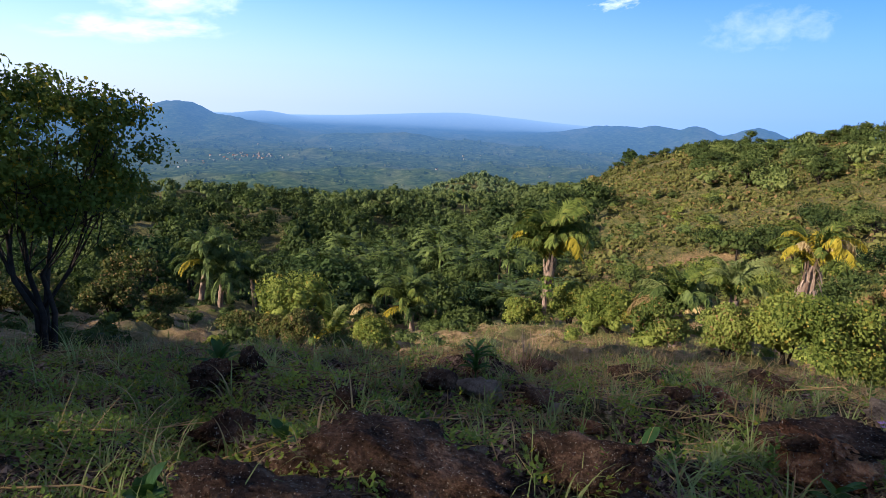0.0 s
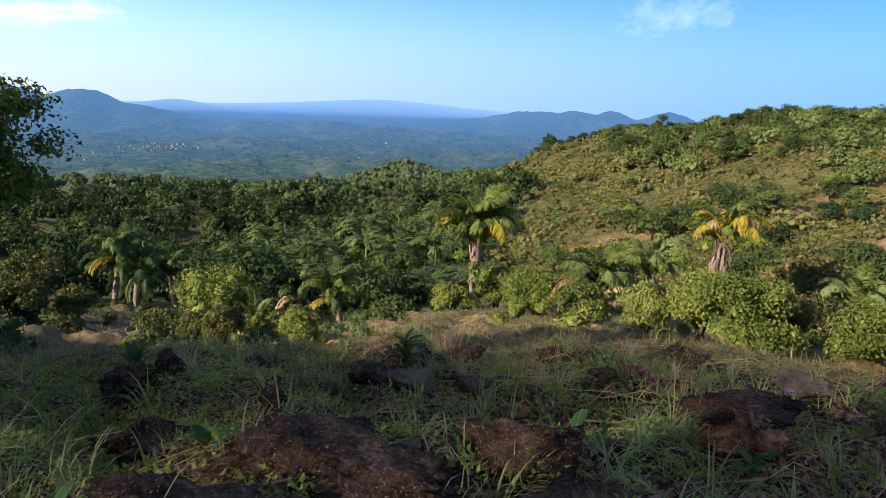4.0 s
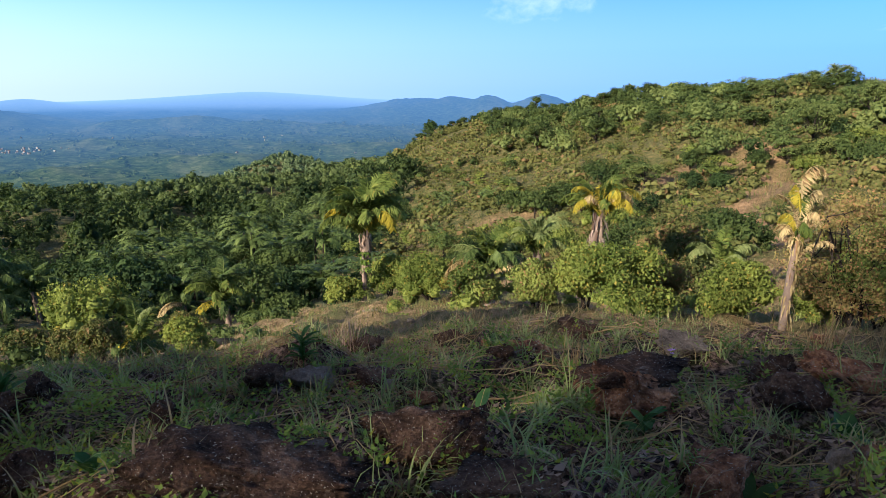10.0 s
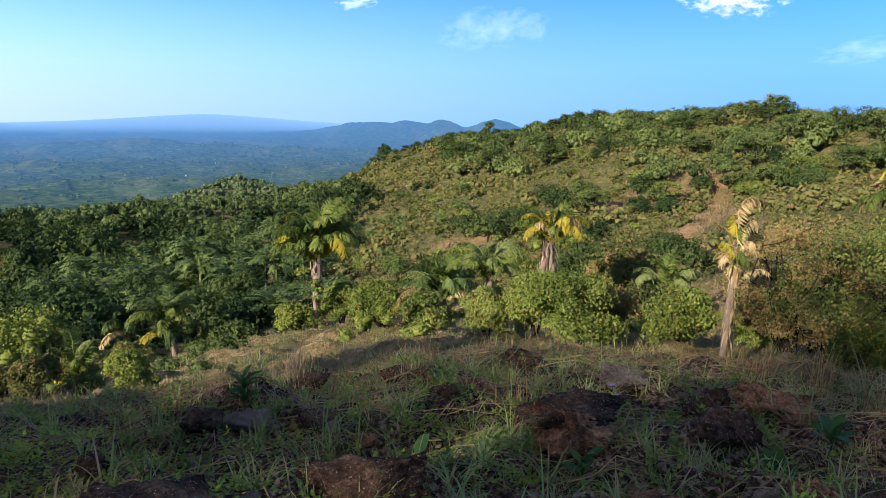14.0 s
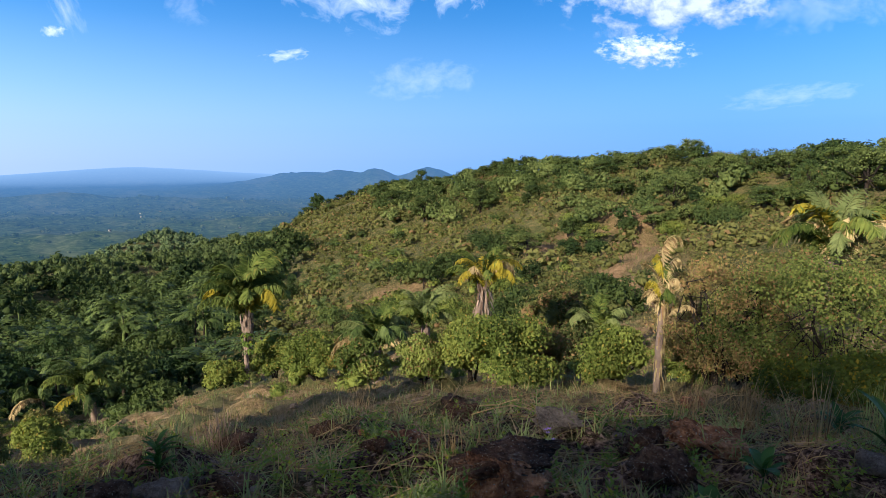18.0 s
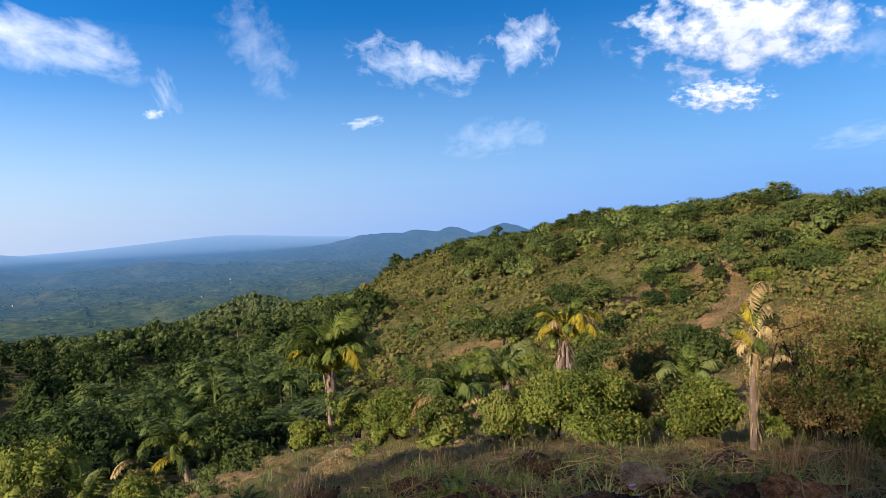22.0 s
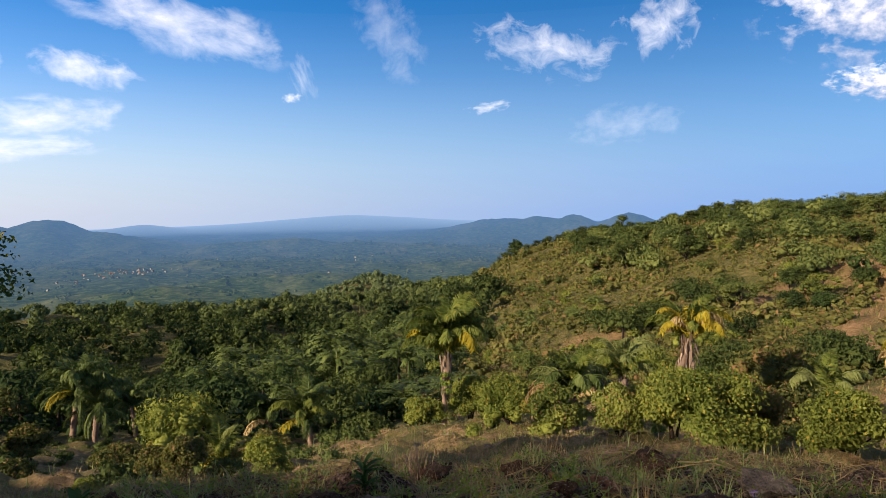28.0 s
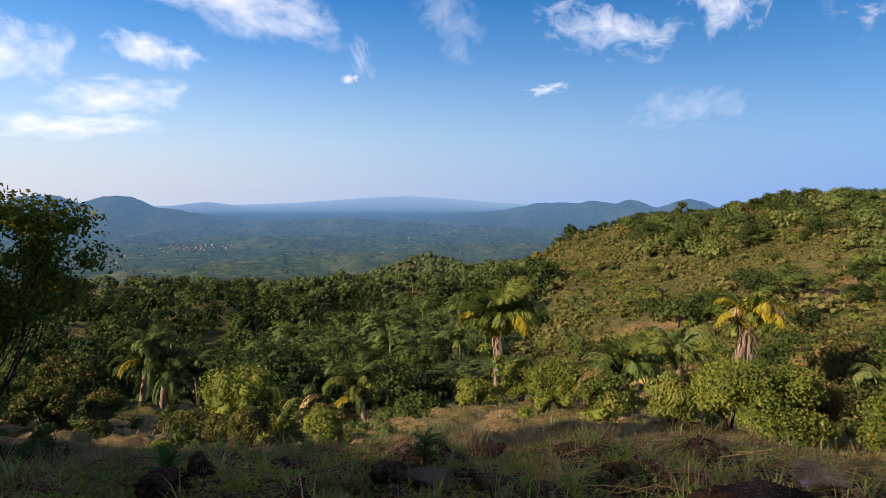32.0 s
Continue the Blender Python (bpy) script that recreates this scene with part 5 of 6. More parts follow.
HILL = [hill_tree(M["ridge"], 860, 0.85), hill_tree(M["forest"], 861, 0.85), hill_tree(M["grove"], 862, 0.9), hill_tree(M["bush"], 863, 0.8)]
gt = np.random.default_rng(64)
for k, (az, r, tall, wide, kind_) in enumerate((
        (45.5, 112, 8.6, 1.05, 0), (44.0, 106, 5.4, 0.9, 2), (49.1, 116, 9.4, 1.1, 0), (47.4, 130, 8.0, 1.0, 2), (55.1, 102, 8.4, 0.7, 2), (58.9, 98, 9.4, 1.35, 0), (61.5, 104, 9.6, 1.3, 0), (51.0, 122, 7.4, 0.8, 2),
        (48.5, 102, 6.4, 1.05, 3), (46.8, 104, 5.2, 1.0, 0), (52.6, 101, 5.6, 1.0, 2), (50.4, 104, 5.0, 0.9, 3), (42.6, 150, 7.0, 1.1, 0), (40.6, 172, 7.4, 1.1, 2), (43.6, 128, 6.4, 1.0, 0), (41.4, 126, 5.4, 0.9, 2),
        (38.6, 196, 7.2, 1.3, 1), (36.6, 200, 8.6, 1.4, 1), (33.6, 214, 8.4, 1.4, 1), (32.0, 222, 6.8, 1.2, 1), (30.0, 236, 6.4, 1.2, 0), (28.0, 246, 6.4, 1.2, 1), (25.6, 258, 6.6, 1.4, 1), (22.8, 276, 6.4, 1.4, 1), (20.8, 290, 6.0, 1.3, 0), (35.2, 190, 6.6, 1.3, 0),
        (39.8, 160, 6.6, 1.2, 2), (37.8, 150, 6.2, 1.2, 1), (34.4, 160, 6.6, 1.3, 0), (31.2, 178, 6.6, 1.3, 1), (28.6, 190, 6.6, 1.3, 2), (13.8, 334, 5.6, 1.3, 1), (16.6, 322, 5.4, 1.2, 1), (57.0, 112, 8.0, 1.1, 2), (63.5, 100, 9.0, 1.3, 0),
        (37.6, 104, 4.4, 0.75, 1), (39.2, 98, 4.4, 0.9, 3), (33.6, 92, 5.2, 1.0, 0), (53.8, 116, 7.6, 1.1, 0))):
    x, y, z = spot(az, r)
    ob = HILL[kind_] if HILL[kind_].get("label") is None else copy_thing(HILL[kind_], pose(x, y, z))
    ob.matrix_world = pose(x, y, z - 0.08 * tall, 0, 0, gt.uniform(0, 360))
    ob.scale = (wide * 0.95, wide * 0.95, tall / 9.5)
    tagged(ob, "open-crowned green tree standing on the dry hillside", "tree", "hillside trees")
P, a, r = scatter(gt, 18, 45, 150, 300, 16.0, ridge_wood)
for k in range(len(P)):
    sc = gt.uniform(0.75, 1.25)
    ob = copy_thing(HILL[int(gt.integers(3)) if a[k] > 39 else 1], pose(*P[k] - [0, 0, 0.8], 0, 0, gt.uniform(0, 360)))
    ob.scale = (sc * 1.1, sc * 1.1, sc * gt.uniform(0.62, 0.92))
    tagged(ob, "round green tree in the wood on the ridge", "tree", "ridge trees")
# low wood closing the crest between the taller trees
rs = np.arange(90.0, 350.0, 4.0)
for k in range(46):
    az = 14.2 + 0.72 * k + gt.uniform(-0.3, 0.3)
    zs = np.array([spot(az, q)[2] for q in rs])
    r = rs[np.argmax((zs - EYE) / rs)] + gt.uniform(-9, 3)
    sc = gt.uniform(0.8, 1.25)
    ob = copy_thing(HILL[1 if az < 37 else (0, 2, 1)[k % 3]], pose(*spot(az, r), 0, 0, gt.uniform(0, 360)))
    ob.location.z -= 0.7 * sc
    ob.scale = (sc * 1.05, sc * 1.05, sc * gt.uniform(0.5, 0.66))
    tagged(ob, "low round green tree on the crest of the ridge", "tree", "ridge trees")
# unseen row of trees, added on the rise to dapple the near slope with shade
SHADE_TREE = hill_tree(M["forest"], 870, 0.85, 1000)
for k in range(30):
    x, y = -26.5 - 3.2 * (k % 2) + gt.uniform(-0.6, 0.6), -5.5 - 1.25 * k + gt.uniform(-0.5, 0.5)
    ob = SHADE_TREE if k == 0 else copy_thing(SHADE_TREE, pose(0, 0, 0))
    ob.matrix_world = pose(x, y, ground_at(x, y) - 0.5, 0, 0, gt.uniform(0, 360))
    ob.scale = (0.85, 0.85, gt.uniform(0.92, 1.1) * (0.45 if y > -11 else 1.0))
    tagged(ob, "unseen leafy tree added on the rise for dappled shade", "tree", "trees on the rise")

# ---------------------------------------------------------------- rocks
def rock(az, r, size, material, label, seed, sink=0.3, turn=0.0, name="rock", level=4, rug=0.36, tip=(0, 0)):
    g = np.random.default_rng(seed)
    x, y, z = spot(az, r)
    V, F = ICO[level]
    W = V.copy()
    for k in range(11):                                      # broken faces
        d = unit(rand_unit(1, g)[0] * [1, 1, 1.5])
        W = W - np.maximum(W @ d - g.uniform(0.45, 0.8), 0)[:, None] * d
    for wl, am in ((0.9, rug * 0.30), (0.4, rug * 0.22), (0.2, rug * 0.16), (0.09, rug * 0.12), (0.045, rug * 0.07)):
        for _ in range(3):
            d, ph = rand_unit(1, g)[0], g.uniform(0, 6.28)
            W = W * (1 + am * (1 - 2 * np.abs(np.sin(V @ d * np.pi / wl + ph)))[:, None] * 0.6)
    W = W * 1.25
    W = W * size
    ob = part(name, (W, F), material, smooth=False)
    ob.matrix_world = pose(x, y, z + size[2] * (1 - 2 * sink), tip[0], tip[1], turn - az)
    tagged(ob, label, name, "rocks on the slope")
    return ob


BLK, ORG, PAL = "dark pitted laterite rock half sunk in soil", "orange-brown laterite boulder with a dark crust", "pale flat weathered stone"
for k, (az, r, w, d, h, mat_, lab, sink) in enumerate((
        (-2.6, 3.35, 0.74, 0.44, 0.20, "rock", BLK, 0.36), (-17.0, 2.75, 0.50, 0.34, 0.15, "rock", BLK, 0.4), (22.1, 3.0, 0.30, 0.22, 0.12, "rock", BLK, 0.38), (40.2, 3.7, 0.30, 0.26, 0.20, "rock_orange", ORG, 0.3),
        (15.6, 3.68, 0.42, 0.26, 0.14, "rock", BLK, 0.3), (33.2, 4.95, 0.42, 0.30, 0.27, "rock_orange", ORG, 0.25), (-7.5, 4.75, 0.11, 0.10, 0.14, "rock", BLK, 0.25), (0.4, 5.45, 0.17, 0.14, 0.14, "rock", BLK, 0.25),
        (4.7, 5.6, 0.28, 0.16, 0.10, "stone", PAL, 0.25), (0.1, 5.1, 0.18, 0.13, 0.05, "stone", PAL, 0.25), (14.3, 4.95, 0.13, 0.10, 0.08, "rock_orange", ORG, 0.28), (11.8, 5.3, 0.13, 0.09, 0.05, "stone", PAL, 0.28),
        (37.3, 6.8, 0.28, 0.20, 0.12, "stone", PAL, 0.2), (45.4, 5.35, 0.23, 0.2, 0.15, "rock", BLK, 0.25), (48.8, 6.45, 0.36, 0.28, 0.22, "rock_orange", ORG, 0.3), (44.4, 6.3, 0.22, 0.18, 0.17, "rock", BLK, 0.28),
        (-16.2, 5.85, 0.12, 0.11, 0.15, "rock", BLK, 0.25), (-19.2, 5.9, 0.22, 0.18, 0.16, "rock", BLK, 0.3), (-18.2, 4.5, 0.26, 0.22, 0.17, "rock", BLK, 0.3), (49.1, 4.0, 0.09, 0.08, 0.11, "stone", PAL, 0.25),
        (28.9, 8.1, 0.24, 0.18, 0.13, "rock", BLK, 0.25), (27.7, 9.6, 0.2, 0.14, 0.08, "rock", BLK, 0.3), (21.5, 5.65, 0.12, 0.10, 0.09, "rock", BLK, 0.28), (36.8, 12.2, 0.22, 0.18, 0.15, "rock_orange", ORG, 0.25),
        (52.5, 4.4, 0.24, 0.2, 0.17, "rock_orange", ORG, 0.3), (57.5, 4.0, 0.42, 0.32, 0.17, "rock", BLK, 0.35), (40.2, 9.0, 0.26, 0.2, 0.13, "rock", BLK, 0.3), (45.8, 8.2, 0.28, 0.2, 0.13, "rock", BLK, 0.3), (50.5, 9.5, 0.3, 0.24, 0.14, "rock", BLK, 0.3),
        (-4.0, 7.6, 0.2, 0.16, 0.08, "rock", BLK, 0.3), (17.5, 7.4, 0.22, 0.16, 0.09, "rock", BLK, 0.3), (33.0, 8.6, 0.26, 0.2, 0.12, "rock", BLK, 0.3), (-27.0, 6.8, 0.22, 0.18, 0.1, "rock", BLK, 0.3), (24.0, 7.0, 0.16, 0.12, 0.07, "stone", PAL, 0.3),
        (11.5, 13.5, 0.12, 0.1, 0.09, "stone", PAL, 0.2), (13.5, 16.0, 0.14, 0.1, 0.09, "stone", PAL, 0.2), (12.0, 19.0, 0.16, 0.12, 0.1, "stone", PAL, 0.2), (16.5, 17.0, 0.12, 0.1, 0.08, "stone", PAL, 0.2), (9.8, 21.0, 0.3, 0.12, 0.12, "stone", PAL, 0.2))):
    rock(az, r, np.array([w, d, h]), M[mat_], lab, 300 + k, sink, (k * 37) % 40 - 20, level=5 if w > 0.33 else (4 if w > 0.2 else 3))
x, y, z = spot(33.4, 4.98)
slab = rock(33.4, 4.98, np.array([0.38, 0.27, 0.065]), M["rock"], "dark crusted slab lying on an orange boulder", 391, 0.3, 4, level=5, tip=(4, -5))
slab.matrix_world = pose(x, y, z + 0.30, 4, -5, -28)
gs = np.random.default_rng(77)
for k in range(26):
    az, r = gs.uniform(-34, 62), 3.2 + 8.0 * gs.random() ** 0.7
    s = gs.uniform(0.09, 0.24)
    kind_ = (("rock", BLK), ("rock", BLK), ("rock_orange", ORG), ("stone", PAL))[int(gs.integers(4))]
    rock(az, r, np.array([s, s * gs.uniform(0.6, 0.9), s * gs.uniform(0.35, 0.65)]), M[kind_[0]], kind_[1], 430 + k, 0.28, gs.uniform(0, 180), level=3, tip=(gs.uniform(-15, 15), gs.uniform(-15, 15)))
for k in range(110):
    az, r = gs.uniform(-36, 62), 2.4 + 8.5 * gs.random() ** 0.8
    s = gs.uniform(0.025, 0.085)
    rock(az, r, np.array([s, s * gs.uniform(0.6, 0.9), s * gs.uniform(0.35, 0.6)]), M[("rock", "stone", "rock_orange")[int(gs.integers(3))]], "small loose stone on the soil", 500 + k, 0.25, gs.uniform(0, 180), "stone", 2)


# ---------------------------------------------------------------- grass, herbs and litter
def strips(P, heading, lean, length, width, curl, seg=4):
    """Grass blades as tapering ribbons that curl over. Arrays of one length."""
    n = len(P)
    s = np.linspace(0, 1, seg + 1)
    ang = lean[:, None] + curl[:, None] * s[None] ** 1.4
    dx, dz = np.sin(ang), np.cos(ang)
    x = np.concatenate([np.zeros((n, 1)), np.cumsum(dx[:, :-1], 1)], 1) / seg * length[:, None]
    z = np.concatenate([np.zeros((n, 1)), np.cumsum(dz[:, :-1], 1)], 1) / seg * length[:, None]
    H = np.stack([np.cos(heading), np.sin(heading), 0 * heading], 1)
    S = np.stack([-np.sin(heading), np.cos(heading), 0 * heading], 1)
    C = P[:, None] + H[:, None] * x[..., None] + np.array([0, 0, 1.0]) * z[..., None]
    w = width[:, None] * (1 - s[None] ** 2 * 0.93) * 0.5
    V = np.stack([C - S[:, None] * w[..., None], C + S[:, None] * w[..., None]], 2).reshape(-1, 3)
    b = (np.arange(n) * (seg + 1) * 2)[:, None] + (np.arange(seg) * 2)[None]
    F = np.stack([b, b + 1, b + 3, b + 2], -1).reshape(-1, 4)
    return V, F


def tufts(g, centres, per, length, width, lean=(0.05, 0.7), curl=(0.3, 1.8), radius=0.05, lens=None, seg=4):
    n = len(centres) * per
    c = np.repeat(centres, per, 0)
    o = g.normal(size=(n, 2)) * radius
    x, y = c[:, 0] + o[:, 0], c[:, 1] + o[:, 1]
    P = np.stack([x, y, height(x, y) - 0.01], 1)
    k = np.repeat(g.uniform(0.6, 1.3, len(centres)) if lens is None else lens, per) * g.uniform(0.55, 1.1, n)
    return strips(P, g.uniform(0, 6.28, n), g.uniform(*lean, n), length * k, width * g.uniform(0.7, 1.2, n), g.uniform(*curl, n), seg)


def near_places(g, n, r0, r1, keep, az0=-42, az1=66, power=0.62):
    a = np.radians(g.uniform(az0, az1, n))
    r = r0 + (r1 - r0) * g.random(n) ** power
    x, y = r * np.sin(a), r * np.cos(a)
    ok = keep(x, y) > g.random(n)
    return np.stack([x[ok], y[ok]], 1)


gg = np.random.default_rng(91)
C = near_places(gg, 8500, 1.5, 12.5, lambda x, y: 0.06 + 0.94 * smooth_step(0.48, 0.72, patchy(x, y, 1.9, 31)))
grass = part("grass", tufts(gg, C, 11, 0.23, 0.009, (0.1, 1.1), (0.5, 2.4), seg=3), M["grass"])
tagged(grass, "tufts of green grass on the stony slope", "grass", kind="stuff")
C = near_places(gg, 1700, 2.0, 13, lambda x, y: 0.2 + 0.8 * smooth_step(0.5, 0.8, patchy(x, y, 3.5, 44)), power=0.5)
straw = part("dry_grass", tufts(gg, C, 12, 0.36, 0.006, (0.1, 1.2), (0.2, 1.4), 0.06), M["straw"])
tagged(straw, "dry straw-coloured grass stalks on the slope", "dry grass", kind="stuff")
C = near_places(gg, 1500, 3.6, 12, lambda x, y: np.where(np.degrees(np.arctan2(x, y)) > 36, 1.0, 0.45) * (0.3 + 0.7 * smooth_step(0.4, 0.7, patchy(x, y, 2.5, 46))), -38, 66, 0.6)
stalks = part("dry_stalks", tufts(gg, C, 8, 0.52, 0.006, (0.5, 1.6), (0.0, 0.7), 0.12, seg=3), M["straw"])
tagged(stalks, "long dry bent stalks among dark rocks", "dry grass", kind="stuff")
C = near_places(gg, 3600, 9.5, 34, lambda x, y: np.where(np.degrees(np.arctan2(x, y)) > -8, 0.9, 0.5), -40, 64, 0.7)
meadow = part("dry_meadow", tufts(gg, C, 9, 0.12, 0.016, (0.05, 1.1), (0.2, 1.3), 0.14, seg=2), M["brow"])
tagged(meadow, "sunlit dry grass on the brow of the slope", "dry grass", kind="stuff")
C = near_places(gg, 700, 10.5, 32, lambda x, y: 0 * x + 1, -12, 50, 0.7)
hummocks = part("grass_hummocks", tufts(gg, C, 16, 0.24, 0.016, (0.0, 1.1), (0.2, 1.2), 0.12, seg=2), M["brow"])
tagged(hummocks, "coarse dry tussocks on the sunlit brow", "dry grass", kind="stuff")
C = near_places(gg, 2000, 13, 40, lambda x, y: 0.25 + 0.75 * smooth_step(0.5, 0.75, patchy(x, y, 6.0, 51)), -42, 64, 0.7)
green = part("green_meadow", tufts(gg, C, 9, 0.26, 0.022, (0.05, 0.9), (0.3, 1.5), 0.16, seg=2), M["grass"])
tagged(green, "green grass between the bushes", "grass", kind="stuff")
C = near_places(gg, 1000, 1.8, 9.0, lambda x, y: 0.3 + 0.7 * smooth_step(0.4, 0.7, patchy(x, y, 2.6, 31)))
tall = part("broad_grass", tufts(gg, C, 11, 0.36, 0.013, (0.1, 0.8), (0.8, 2.4), 0.03, seg=5), M["grass"])
tagged(tall, "broad-bladed arching grass clumps", "grass", kind="stuff")

# tussocks over the open hillside
C = near_places(gg, 9000, 46, 190, lambda x, y: np.where(np.degrees(np.arctan2(x, y)) > np.interp(np.hypot(x, y), [46, 95, 150], [8, 9, 14]), 1.0, 0.0), 8, 62, 0.75)
tagged(part("hillside_grass", tufts(gg, C, 5, 0.55, 0.085, (0.05, 0.9), (0.2, 1.2), 0.5, seg=2), M["brow"]), "coarse dry tussocks over the open hillside", "dry grass", kind="stuff")

# thinner grass and straw beside and behind the path
gr = np.random.default_rng(93)
C = near_places(gr, 1500, 1.0, 10, lambda x, y: 0.15 + 0.85 * smooth_step(0.45, 0.7, patchy(x, y, 2.6, 31)), 66, 318)
tagged(part("path_grass", tufts(gr, C, 9, 0.22, 0.013, (0.1, 0.9), (0.6, 2.2)), M["grass"]), "thin green grass beside the path", "grass", kind="stuff")
C = near_places(gr, 500, 1.0, 11, lambda x, y: 0 * x + 0.7, 66, 318)
tagged(part("path_straw", tufts(gr, C, 9, 0.34, 0.007, (0.2, 1.4), (0.2, 1.2), 0.06), M["straw"]), "dry grass stalks beside the path", "dry grass", kind="stuff")

# low herbs with small leaves
C = near_places(gg, 9000, 1.5, 10, lambda x, y: 0.05 + 0.95 * smooth_step(0.5, 0.76, patchy(x, y, 1.7, 61)) + 1.5 * np.exp(-((x + 2.6) / 1.5) ** 2 - ((y - 4.6) / 1.6) ** 2) + 1.2 * np.exp(-((x - 2.1) / 0.6) ** 2 - ((y - 4.8) / 0.6) ** 2))
n = len(C) * 14
c = np.repeat(C, 14, 0) + gg.normal(size=(n, 2)) * 0.06
P = np.stack([c[:, 0], c[:, 1], height(c[:, 0], c[:, 1]) + gg.uniform(0.01, 0.10, n)], 1)
A = unit(np.stack([gg.normal(size=n), gg.normal(size=n), gg.uniform(-0.1, 0.7, n)], 1))
S = unit(np.cross(A, [[0, 0, 1.0]]))
L = gg.uniform(0.018, 0.055, n)
herbs = part("herbs", blades(P, A, S, L, L * 0.6, 0.15), M["herb"])
tagged(herbs, "low green herbs with small leaves", "herbs", kind="stuff")

# fallen leaves and twigs
C = near_places(gg, 60000, 1.4, 12, lambda x, y: 0.35 + 0.65 * patchy(x, y, 3.0, 71))
n = len(C)
P = np.stack([C[:, 0], C[:, 1], height(C[:, 0], C[:, 1]) + gg.uniform(0.003, 0.02, n)], 1)
A = unit(np.stack([gg.normal(size=n), gg.normal(size=n), gg.normal(size=n) * 0.25 - 0.15], 1))
S = unit(np.cross(A, [[0, 0, 1.0]]) + gg.normal(size=(n, 3)) * 0.25)
L = 0.02 + 0.075 * gg.random(n) ** 2
litter = part("leaf_litter", blades(P, A, S, L, L * 0.5, 0.25), M["litter"])
tagged(litter, "brown fallen leaves lying on the soil", "fallen leaves", kind="stuff")
C = near_places(gg, 8000, 1.6, 12, lambda x, y: 0.3 + 0.7 * patchy(x, y, 2.5, 81))
bits = []
for x, y in C:
    a, L = gg.uniform(0, 6.28), gg.uniform(0.1, 0.55)
    q = np.array([[x + math.cos(a) * L * t + gg.normal() * 0.012, y + math.sin(a) * L * t + gg.normal() * 0.012, 0] for t in (-0.5, 0, 0.5)])
    q[:, 2] = height(q[:, 0], q[:, 1]) + np.array([0.012, 0.025, 0.015]) + gg.random() * 0.05
    bits.append(tube(q, np.array([1, 0.8, 0.5]) * gg.uniform(0.0025, 0.007), 4))
twigs = part("fallen_twigs", join(bits), M["straw"])
tagged(twigs, "dry broken twigs and stalks on the ground", "twigs", kind="stuff")


# long dead canes lying across the slope
C = near_places(gg, 1300, 3.0, 11.0, lambda x, y: 0.15 + 0.85 * smooth_step(0.45, 0.7, patchy(x, y, 3.2, 83)))
bits = []
for x, y in C:
    a, L = gg.normal() * 0.6, gg.uniform(0.4, 1.15)
    q = np.array([[x + math.cos(a) * L * t, y + math.sin(a) * L * t + 0.05 * L * math.sin(t * 7), 0] for t in (-0.5, -0.2, 0.15, 0.5)])
    q[:, 2] = height(q[:, 0], q[:, 1]).max() * 0.6 + height(q[:, 0], q[:, 1]) * 0.4 + np.array([0.01, 0.05, 0.07, 0.03]) * gg.uniform(0.4, 1.6)
    bits.append(tube(q, np.array([1, 0.9, 0.75, 0.4]) * gg.uniform(0.003, 0.008), 4))
tagged(part("fallen_canes", join(bits), M["straw"]), "long pale dead canes lying across the slope", "dry canes", kind="stuff")

# crumbs of soil and grit
C = near_places(gg, 5200, 1.6, 10, lambda x, y: 0.3 + 0.7 * patchy(x, y, 1.8, 85), power=0.75)
k = ICO[1][0]
bits = []
for x, y in C:
    q = 0.008 + 0.034 * gg.random() ** 2.5
    bits.append((k * gg.uniform(0.65, 1.2, (len(k), 1)) * [q * 1.3, q, q * 0.75] + [x, y, 0], ICO[1][1]))
V, F = join(bits)
V[:, 2] += np.repeat(height(C[:, 0], C[:, 1]), len(k))
tagged(part("grit", (V, F), M["rock"]), "brown crumbs of soil and grit", "grit", kind="stuff")

# upright weeds with leaves along the stem
C = near_places(gg, 1500, 2.2, 9.5, lambda x, y: 0.12 + 0.88 * smooth_step(0.5, 0.75, patchy(x, y, 2.0, 87)))
n, per = len(C), 15
tallness, tilt = np.repeat(gg.uniform(0.09, 0.30, n), per), np.repeat(gg.normal(size=(n, 2)) * 0.22, per, 0)
t = np.tile(np.linspace(0.1, 1, per), n)
b = np.repeat(C, per, 0)
z = np.repeat(height(C[:, 0], C[:, 1]), per)
P = np.stack([b[:, 0] + tilt[:, 0] * t * tallness, b[:, 1] + tilt[:, 1] * t * tallness, z + t * tallness], 1)
a = np.tile(np.arange(per) * 2.4, n) + gg.uniform(-0.4, 0.4, n * per)
A = unit(np.stack([np.cos(a), np.sin(a), gg.uniform(-0.1, 0.8, n * per)], 1))
L = (0.035 + 0.18 * tallness) * gg.uniform(0.7, 1.2, n * per) * (1.15 - 0.6 * t)
tagged(part("weeds", blades(P, A, unit(np.cross(A, [[0, 0, 1.0]])), L, L * 0.45, 0.2), M["herb"]), "small leafy weeds standing on the slope", "weeds", kind="stuff")


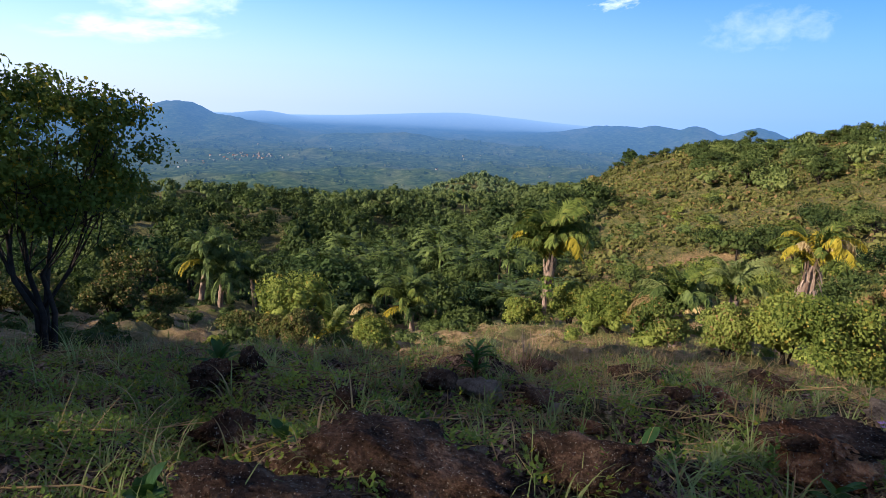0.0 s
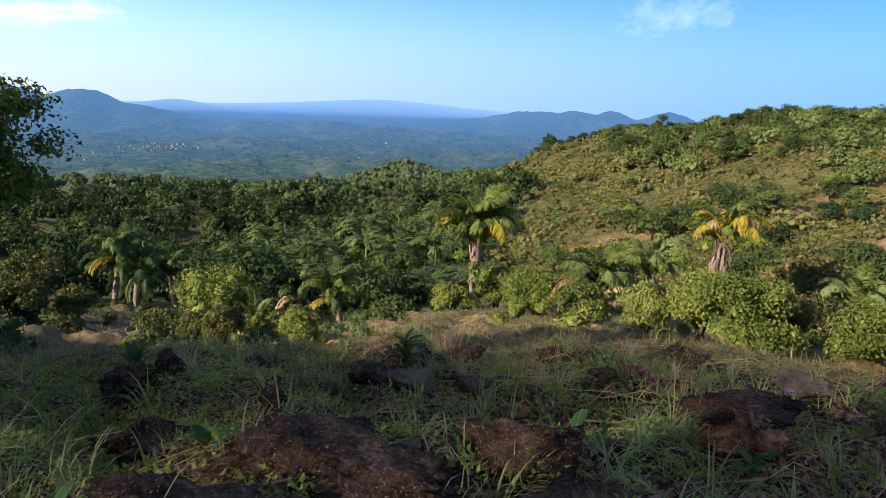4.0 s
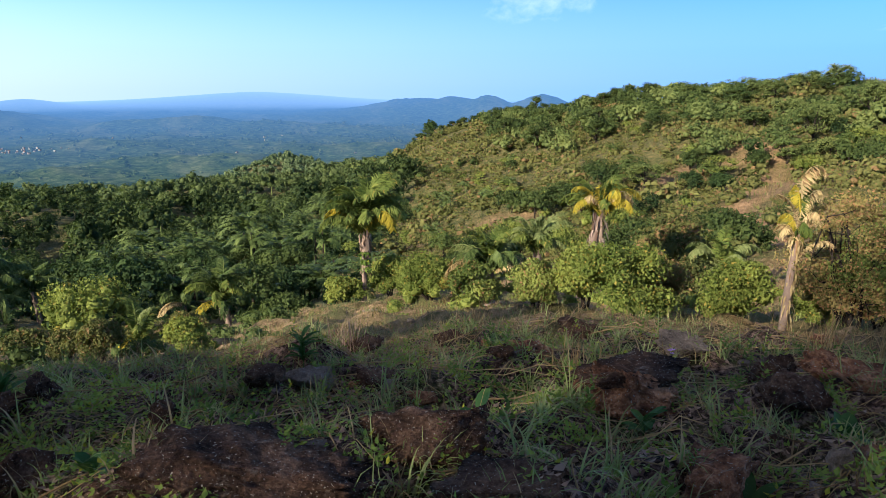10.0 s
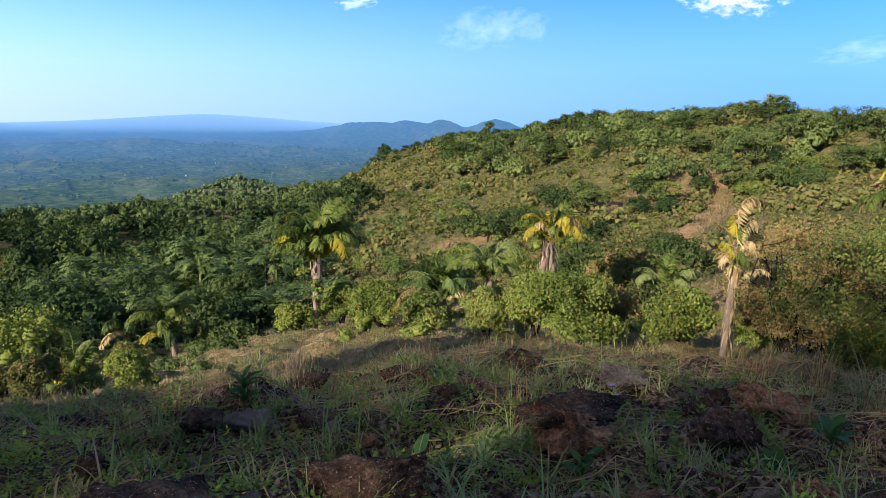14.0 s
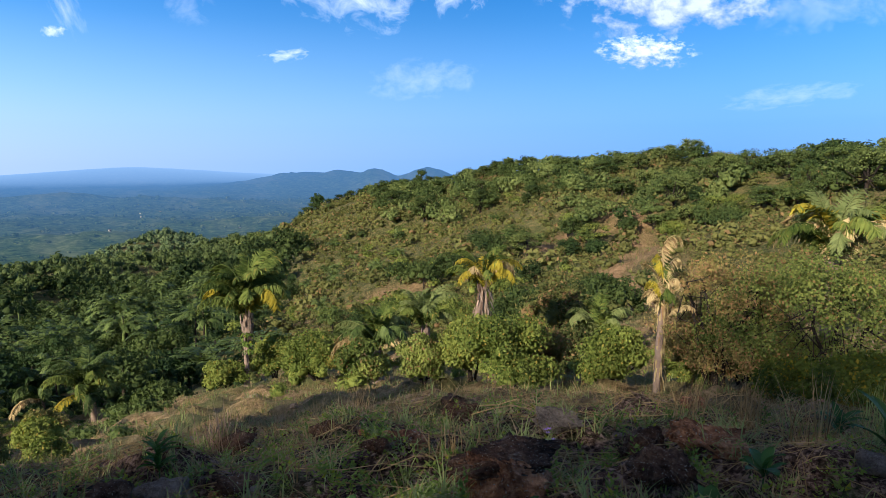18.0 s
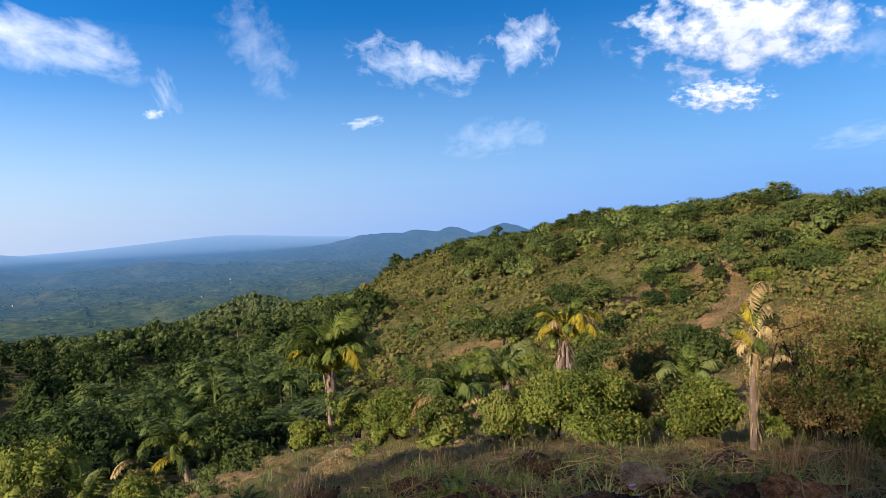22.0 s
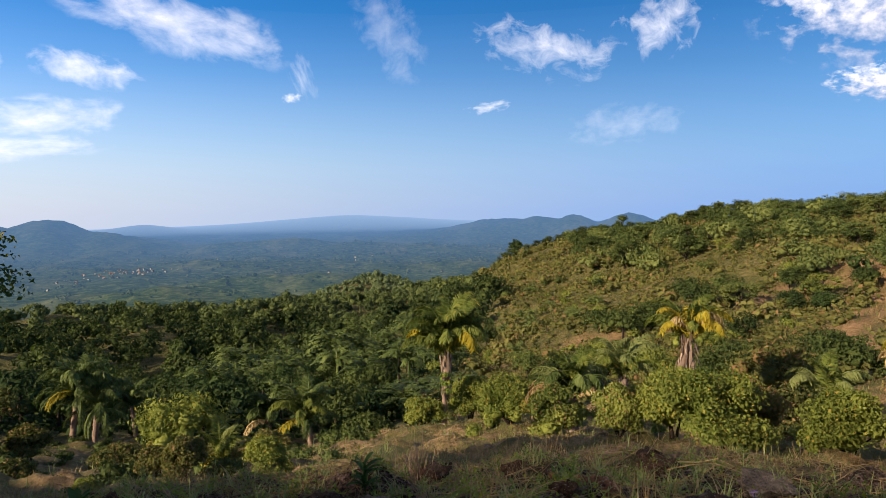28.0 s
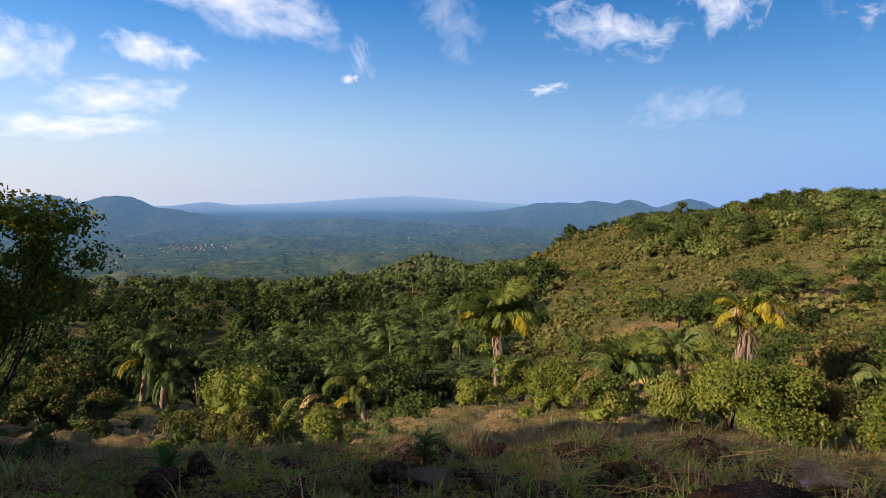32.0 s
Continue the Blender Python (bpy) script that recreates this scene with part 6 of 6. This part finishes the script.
def rosette(az, r, n, length, width, tall_, label, seed, material="broad"):
    """A broad-leaved plant: a short stem and separate leaves."""
    g = np.random.default_rng(seed)
    x, y, z = spot(az, r)
    root = new("broadleaf_plant")
    root.matrix_world = pose(x, y, z)
    part("stem", tube([(0, 0, -0.02), (0.01, 0, tall_ * 0.5), (0, 0.01, tall_)], [0.008, 0.006, 0.004], 5), M[material], root)
    for k in range(n):
        a = k * 2.4 + g.uniform(-0.3, 0.3)
        up = g.uniform(0.1, 0.9)
        A = unit(np.array([[math.cos(a), math.sin(a), up]]))
        S = unit(np.cross(A, [[0, 0, 1.0]]))
        base = np.array([[0, 0, tall_ * g.uniform(0.3, 1.0)]])
        L = length * g.uniform(0.7, 1.15)
        V1, F1 = strips(base, np.array([a]), np.array([1.2 - up]), np.array([L]), np.array([width]), np.array([0.9]), 6)
        t = np.repeat(np.linspace(0, 1, 7), 2)
        mid = (V1[0::2] + V1[1::2]) / 2
        w = np.sin(np.pi * np.clip(np.linspace(0.03, 1, 7), 0, 1)) ** 0.7 * width * 0.5
        sd = unit(V1[1::2] - V1[0::2] + 1e-6)
        V1 = np.stack([mid - sd * w[:, None] + [0, 0, 0.012], mid, mid + sd * w[:, None] + [0, 0, 0.012]], 1).reshape(-1, 3)
        F1 = np.array([[i * 3 + j, i * 3 + j + 1, i * 3 + j + 4, i * 3 + j + 3] for i in range(6) for j in range(2)])
        part("leaf", (V1, F1), M[material], root, smooth=True)
    tagged(root, label, "plant", "broad-leaved plants")
    return root


BLP = "small plant with broad dark green leaves"
for k, (az, r, n, L, w, h) in enumerate(((34.2, 4.4, 9, 0.20, 0.065, 0.16), (19.4, 3.9, 2, 0.15, 0.11, 0.10), (3.8, 6.4, 26, 0.20, 0.05, 0.36), (-19.0, 6.6, 12, 0.24, 0.08, 0.16),
                                         (5.0, 2.9, 7, 0.12, 0.08, 0.06), (-25.0, 3.3, 7, 0.16, 0.10, 0.08), (-13.5, 3.9, 6, 0.16, 0.09, 0.08), (49.5, 5.0, 8, 0.2, 0.11, 0.14),
                                         (53.0, 5.6, 9, 0.24, 0.09, 0.18), (61.0, 7.0, 12, 0.5, 0.09, 0.3), (58.0, 9.0, 10, 0.45, 0.09, 0.3), (43.0, 3.6, 4, 0.22, 0.07, 0.08), (56.5, 5.2, 4, 0.26, 0.08, 0.12), (21.5, 12.0, 16, 0.22, 0.10, 0.18), (-22.0, 8.3, 9, 0.22, 0.08, 0.15))):
    rosette(az, r, n, L, w, h, BLP, 700 + k)


def wildflower(az, r, tall_, seed):
    """A thin stem with a few violet blossoms of five petals."""
    g = np.random.default_rng(seed)
    root = new("wildflower")
    root.matrix_world = pose(*spot(az, r))
    part("stem", tube([(0, 0, -0.02), (0.01, 0, tall_ * 0.5), (0.02, 0.01, tall_)], [0.004, 0.003, 0.002], 5), M["broad"], root)
    for k in range(5):
        a = np.arange(5) * 1.257 + g.uniform(0, 1)
        A = unit(np.stack([np.cos(a), np.sin(a), 0.3 + 0 * a], 1))
        c = np.tile([[0.02 + g.normal() * 0.03, 0.01 + g.normal() * 0.03, tall_ - 0.05 * k * g.random()]], (5, 1))
        part("blossom", blades(c, A, unit(np.cross(A, [[0, 0, 1.0]])), np.full(5, 0.028), np.full(5, 0.02), 0.1), M["violet"], root, "violet five-petalled blossom")
    tagged(root, "small violet wildflower beside a pale stone", "flower")


wildflower(36.2, 6.2, 0.24, 770)


def clump(az, r, n, length, label, seed, material, width=0.012):
    g = np.random.default_rng(seed)
    x, y, z = spot(az, r)
    C = np.array([[x, y]])
    ob = part("grass_clump", tufts(g, C, n, length, width, (0.0, 0.55), (0.0, 0.8), 0.10, lens=np.array([1.0])), M[material])
    tagged(ob, label, "grass clump", "tall grass clumps", "stuff")


for k, (az, r, n, L, m_) in enumerate(((8.0, 8.3, 90, 0.60, "litter"), (8.3, 8.4, 50, 0.45, "grass"), (-26, 9.5, 60, 0.5, "grass"), (-29, 9.2, 60, 0.5, "straw"), (-35, 9.0, 60, 0.5, "grass"), (19.5, 12.5, 60, 0.5, "straw"),
                                       (27.3, 5.9, 40, 0.45, "straw"), (52.0, 8.5, 60, 0.7, "straw"), (56.0, 7.0, 60, 0.8, "straw"), (60.0, 9.5, 80, 0.9, "grass"), (47.5, 8.5, 40, 0.6, "straw"), (-15.0, 8.6, 50, 0.5, "grass"), (-10, 8.4, 50, 0.45, "grass"))):
    clump(az, r, n, L, "tall clump of " + ("green" if m_ == "grass" else "dry brown") + " grass stalks on the brow", 800 + k, m_)
